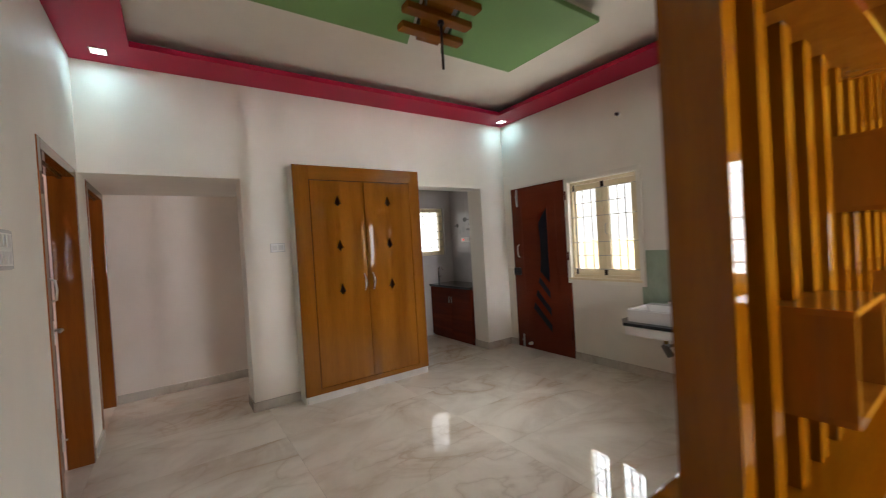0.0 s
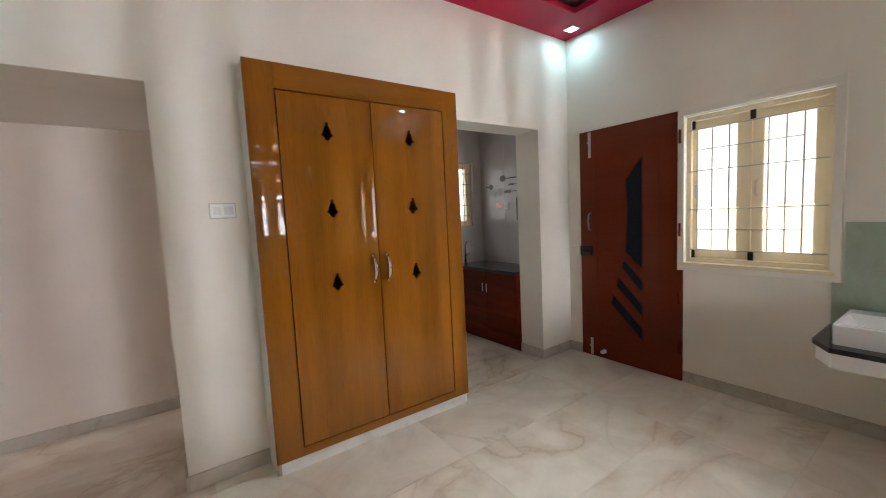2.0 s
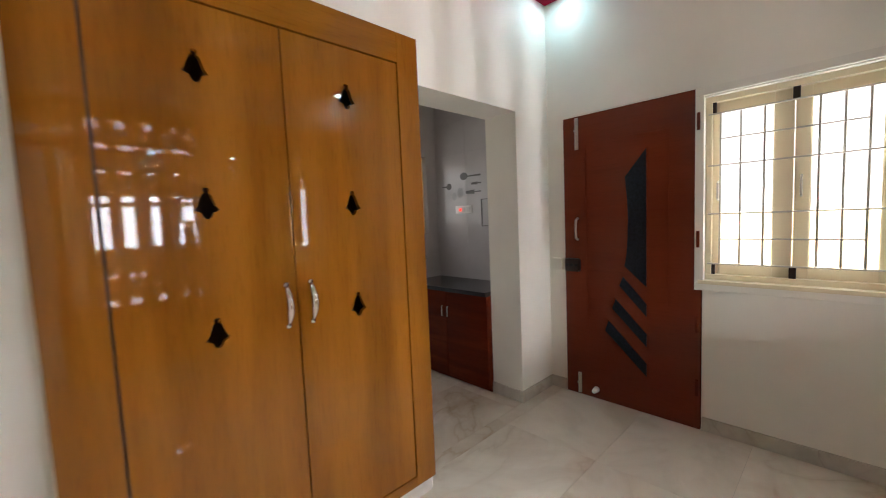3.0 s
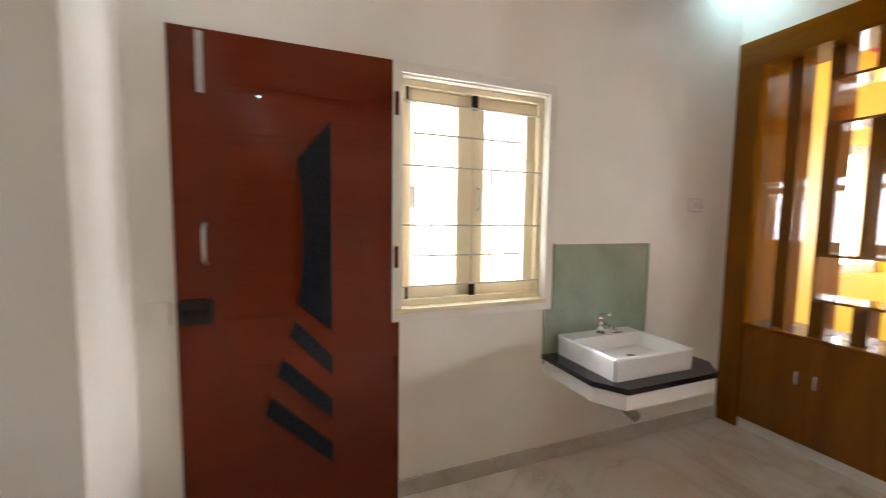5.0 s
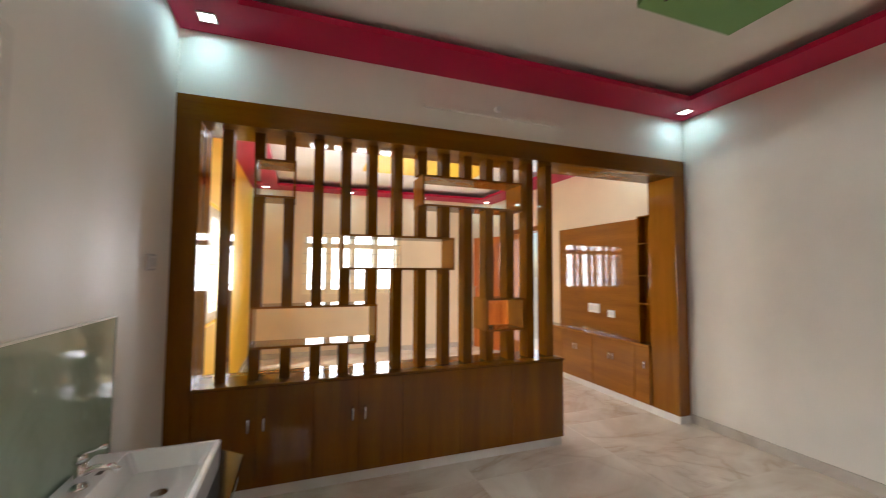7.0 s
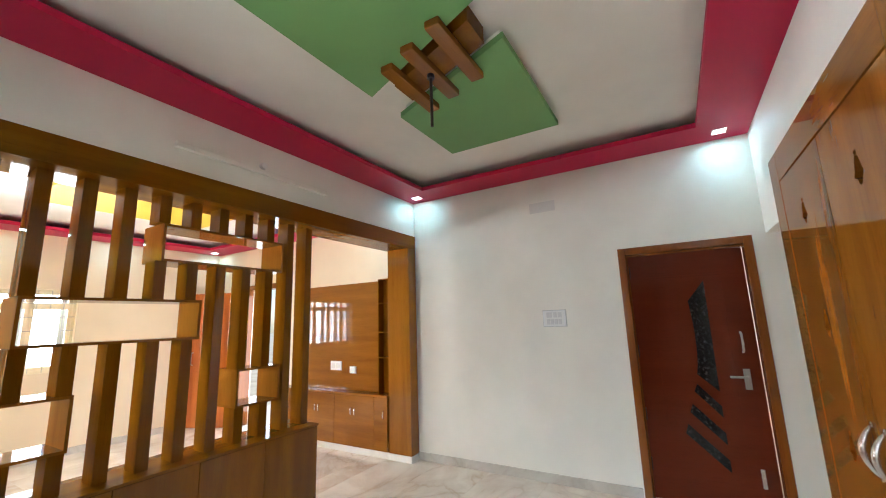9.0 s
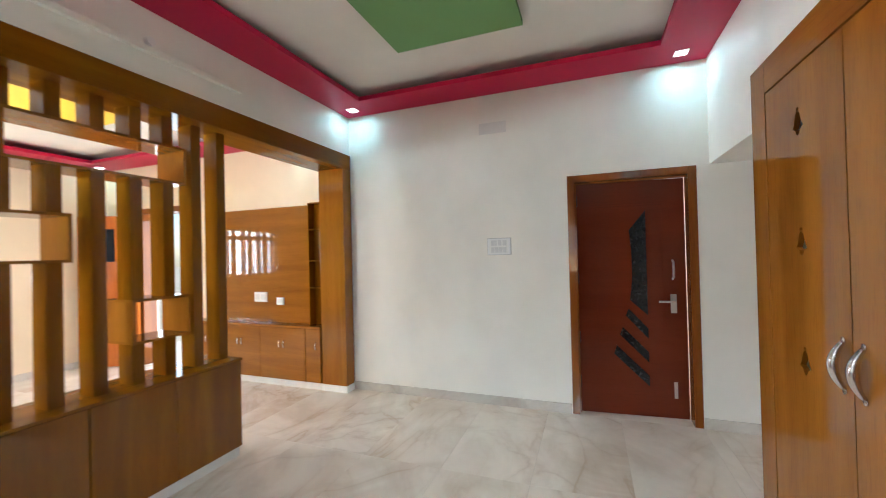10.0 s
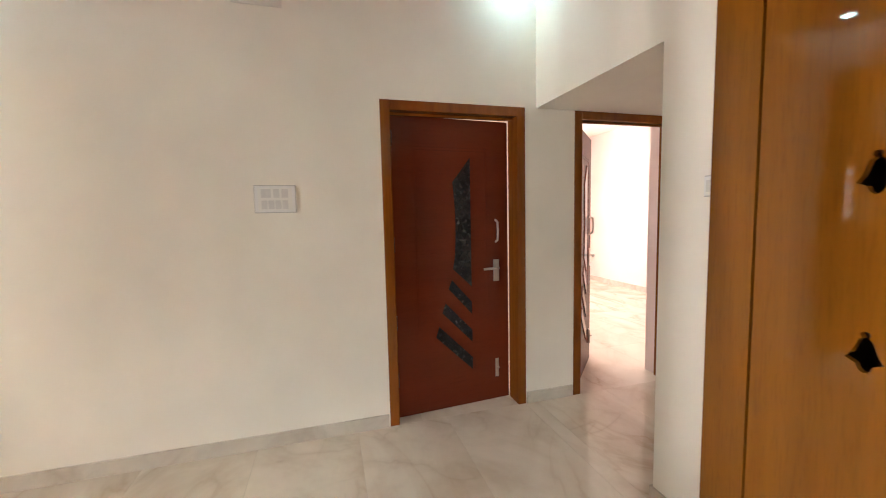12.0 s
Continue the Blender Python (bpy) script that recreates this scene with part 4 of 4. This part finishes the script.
switch_plate("east", XE, 0.28, 0.39, 1.45, 1.53, "small white switch plate above the basin wall", [(0.1, 0.45, 0.2, 0.8), (0.55, 0.9, 0.2, 0.8)])
cover = thing("junction_cover", (0, 1.61, 2.595), "ivory blank junction box cover high on the wall", "junction box")
part("cover", boxes((-0.001, 0.006, 1.48, 1.745, 2.592, 2.70), bevel=0.002), GREYCOVER, cover)
batten = thing("tube_light_batten", (2.09, 0.0, 2.72), "white tube light batten, unlit, on the wall", "tube light")
part("channel", boxes((1.45, 2.73, -0.001, 0.032, 2.70, 2.738), bevel=0.006), WALL, batten)
part("bracket", rod(bmesh.new(), (2.095, -0.001, 2.775), (2.095, 0.03, 2.775), 0.03, 0.024, 20), PLASTIC, batten)
holder = thing("bulb_holder", (XE, 1.663, 2.63), "small dark bulb holder on the wall", "bulb holder")
part("cup", rod(bmesh.new(), (XE, 1.663, 2.631), (XE - 0.045, 1.663, 2.631), 0.018, 0.015), DARKMETAL, holder, smooth=True)
part("rose", rod(bmesh.new(), (XE + 0.001, 1.663, 2.631), (XE - 0.008, 1.663, 2.631), 0.024), PLASTIC, holder, smooth=True)
keep = thing("lock_keep", (XE, 3.30, 0.95), "painted lock keep on the wall beside the outer door", "lock keep")
part("box", boxes((XE - 0.02, XE + 0.001, 3.25, 3.335, 0.955, 1.045), bevel=0.004), WALL, keep)

# ---- television unit in the living room ----
tv = thing("television_unit", (0.1, -1.15, 0), "teak veneered television wall panel with low cabinets and shelves", "television unit")
part("plinth", boxes((0.0, 0.15, -2.3, -0.302, 0, 0.075)), WHITEPLINTH, tv, "white marble plinth")
part("back_panel", boxes((0.0, 0.028, -1.97, -0.50, 0.69, 2.045), bevel=0.003), TEAKY, tv, "glossy teak veneered back panel")
part("carcass", boxes((0.0, 0.155, -2.3, -0.302, 0.075, 0.665)), TEAK, tv)
part("ledge", boxes((0.0, 0.185, -2.3, -0.302, 0.665, 0.69), bevel=0.003), TEAKY, tv)
for a, b in ((-2.295, -1.75), (-1.745, -1.15), (-1.145, -0.505), (-0.50, -0.306)):
    dr = part("cabinet_door", boxes((0.155, 0.174, a, b, 0.08, 0.66), bevel=0.003), TEAKY, tv)
    for hy in (((a + b) / 2 - 0.03, (a + b) / 2 + 0.03) if b - a > 0.4 else (b - 0.05,)):
        part("handle", tube(bmesh.new(), [(0.172, hy, 0.44), (0.196, hy, 0.45), (0.198, hy, 0.48), (0.196, hy, 0.51), (0.172, hy, 0.52)], 0.007), CHROME, dr, "chrome bow handle", smooth=True)
part("shelf_side", boxes((0.0, 0.10, -0.312, -0.302, 0.69, 2.06)), SLAT, tv)
part("shelf_side", boxes((0.0, 0.10, -0.50, -0.49, 0.69, 2.06)), SLAT, tv)
part("shelf_back", boxes((0.0, 0.006, -0.49, -0.312, 0.69, 2.06)), SLAT, tv)
for z in (1.10, 1.40, 1.75, 2.046):
    part("shelf", boxes((0.006, 0.10, -0.49, -0.312, z, z + 0.014)), TEAKY, tv)
switch_plate("west", 0.029, -1.36, -1.17, 0.93, 1.04, "large white socket plate on the television panel", [(0.1, 0.45, 0.2, 0.8), (0.55, 0.9, 0.2, 0.8)], "socket_plate")
switch_plate("west", 0.029, -1.02, -0.92, 0.90, 0.98, "small white socket plate on the television panel", [(0.2, 0.8, 0.2, 0.8)], "socket_plate")

# ---- bedroom wardrobe on the far wall ----
ward = thing("wardrobe", (-5.4, 6.3, 0), "tall red-brown laminate wardrobe reaching almost to the ceiling", "wardrobe")
part("body", boxes((-5.599, -5.17, 5.58, 7.0, 0.06, 2.86), bevel=0.003), CARVED, ward)
part("kick_board", boxes((-5.599, -5.20, 5.59, 6.99, 0.0, 0.06)), KITRED, ward)
for a, b in ((5.584, 6.054), (6.058, 6.524), (6.528, 6.996)):
    for z0, z1 in ((0.066, 2.1), (2.106, 2.855)):
        dr = part("wardrobe_door", boxes((-5.17, -5.15, a, b, z0, z1), bevel=0.003), CARVED, ward)
        hz = 1.05 if z0 < 1 else 2.2
        part("handle", tube(bmesh.new(), [(-5.152, a + 0.04, hz), (-5.125, a + 0.04, hz + 0.01), (-5.125, a + 0.04, hz + 0.11), (-5.152, a + 0.04, hz + 0.12)], 0.006), CHROME, dr, "chrome bow handle", smooth=True)

# ---- kitchen ----
kc = thing("kitchen_base_cabinet", (4.04, 4.15, 0), "dark red laminate kitchen base cabinets", "base cabinet")
part("carcass", boxes((3.885, XE, YB + 0.002, YK, 0.02, 0.772)), KITRED, kc)
part("kick_board", boxes((3.90, XE, YB + 0.004, YK, 0, 0.02)), KITRED, kc)
for a, b in ((YB + 0.006, 4.10), (4.105, YK - 0.01)):
    dr = part("cabinet_door", boxes((3.865, 3.885, a, b, 0.03, 0.768), bevel=0.003), KITRED, kc)
    hy = b - 0.03 if a < 4 else a + 0.03
    part("handle", tube(bmesh.new(), [(3.867, hy, 0.55), (3.845, hy, 0.56), (3.845, hy, 0.64), (3.867, hy, 0.65)], 0.006), CHROME, dr, "chrome bow handle", smooth=True)
kt = thing("kitchen_worktop", (4.04, 4.15, 0.772), "black granite kitchen worktop with upstand", "worktop")
part("slab", boxes((3.845, XE, YB + 0.002, YK, 0.772, 0.806), bevel=0.004), GRANITE, kt)
ktap = thing("kitchen_tap", (4.0, 4.6, 0.806), "chrome kitchen tap by the window", "tap")
part("spout", tube(bmesh.new(), [(4.0, 4.6, 0.804), (4.0, 4.6, 1.02), (4.0, 4.57, 1.07), (4.0, 4.51, 1.07), (4.0, 4.48, 1.02)], 0.011), CHROME, ktap, smooth=True)
part("lever", tube(bmesh.new(), [(4.0, 4.6, 0.90), (4.05, 4.6, 0.92)], 0.009), CHROME, ktap, smooth=True)
toK = WALLS["east"](XE)


def sticker(name, label, pieces):
    s = thing(name, toK(pieces[0][0][0][0], 0, pieces[0][0][0][1]), label, "wall sticker", "kitchen wall stickers")
    for outline, nm, mat in pieces:
        part(nm, prism(bmesh.new(), outline, toK, -0.003, 0.0005), mat, s)


def oval(u, z, a, b):
    return [(u + a * math.cos(k * math.pi / 8), z + b * math.sin(k * math.pi / 8)) for k in range(16)]


def bar(u0, u1, z, t):
    return [(u0, z - t), (u1, z - t * 0.6), (u1, z + t * 0.6), (u0, z + t)]


sticker("wall_sticker", "dark spoon-shaped sticker on the kitchen tiles", [(oval(4.27, 1.782, 0.05, 0.036), "spoon_bowl", DECAL), (bar(4.06, 4.23, 1.778, 0.009), "spoon_handle", DECAL)])
sticker("wall_sticker", "dark knife-shaped sticker on the kitchen tiles", [(bar(4.10, 4.18, 1.705, 0.014), "knife_blade", DECAL), (bar(4.06, 4.10, 1.705, 0.008), "knife_handle", DECAL)])
sticker("wall_sticker", "dark fork-shaped sticker on the kitchen tiles", [(bar(4.14, 4.25, 1.628, 0.020), "fork_head", DECAL), (bar(4.06, 4.14, 1.628, 0.007), "fork_handle", DECAL)])
sticker("wall_sticker", "pale cup-shaped sticker on the kitchen tiles", [(oval(4.32, 1.63, 0.04, 0.05), "cup", DECALPALE), (oval(4.40, 1.60, 0.03, 0.04), "saucer", DECALPALE)])
sticker("wall_sticker", "dark bird-shaped sticker on the kitchen tiles", [(oval(4.47, 1.70, 0.035, 0.032), "body", DECAL), (bar(4.50, 4.56, 1.70, 0.008), "stem", DECAL)])
ks = switch_plate("east", XE, 4.18, 4.385, 1.432, 1.505, "white kitchen socket plate with a red indicator", [(0.08, 0.3, 0.2, 0.8), (0.36, 0.58, 0.2, 0.8)], "socket_plate")
part("indicator", boxes((XE - 0.021, XE - 0.016, 4.30, 4.33, 1.455, 1.48)), REDLED, ks, "glowing red indicator")
outlet = thing("appliance_outlet", (XE, 3.98, 1.30), "framed appliance outlet with grey sockets on the tiles", "outlet")
part("frame", ring(toK, 3.905, 4.062, 1.305, 1.555, 0.006, -0.008, 0.001), DECAL, outlet)
for z in (1.335, 1.425):
    bm = bmesh.new()
    wbox(bm, toK, 3.915, 3.985, -0.014, 0.001, z, z + 0.075, 0.003)
    part("socket", bm, GREYPLASTIC, outlet)

# ---- floor tiles ----
TW, TH, JG = 1.2, 0.6, 0.0016
fl = bpy.data.objects["floor"]
shared = {}


def tile_mesh(w, h):
    key = (round(w, 3), round(h, 3))
    if key not in shared:
        shared[key] = mesh_from("tile", box(bmesh.new(), 0, w, 0, h, -0.008, 0.0), FLOOR)
    return shared[key]


def lay_tiles(x0, x1, y0, y1):
    y = y0
    while y < y1 - 0.01:
        x = x0
        while x < x1 - 0.01:
            w, h = min(TW, x1 - x), min(TH, y1 - y)
            t = new("tile", tile_mesh(w - JG, h - JG))
            t.location = (x, y, 0)
            t.parent = fl
            x += TW
        y += TH


lay_tiles(0.0, XE, YS1, YN)
lay_tiles(0.0, XE, YL, YS1)
lay_tiles(0.0, 1.6, YN, YP)
lay_tiles(2.6, XE, YN, YK)
lay_tiles(-5.6, 0.0, 3.46, 7.1)
lay_tiles(-3.2, 0.0, 0.1, 3.34)

# ---- kitchen wall tiles ----
wall_k = bpy.data.objects["wall_kitchen_east"]
ktile = mesh_from("tile", box(bmesh.new(), -0.0022, 0.0, 0.001, 0.599, 0.001, 0.299), KTILE)
kend = mesh_from("tile", box(bmesh.new(), -0.0022, 0.0, 0.001, YK - YB - 0.601, 0.001, 0.299), KTILE)
for row in range(6):
    for y, me in ((YB, ktile), (YB + 0.6, kend)):
        t = new("tile", me)
        t.location = (XE, y, 0.806 + 0.3 * row)
        t.parent = wall_k
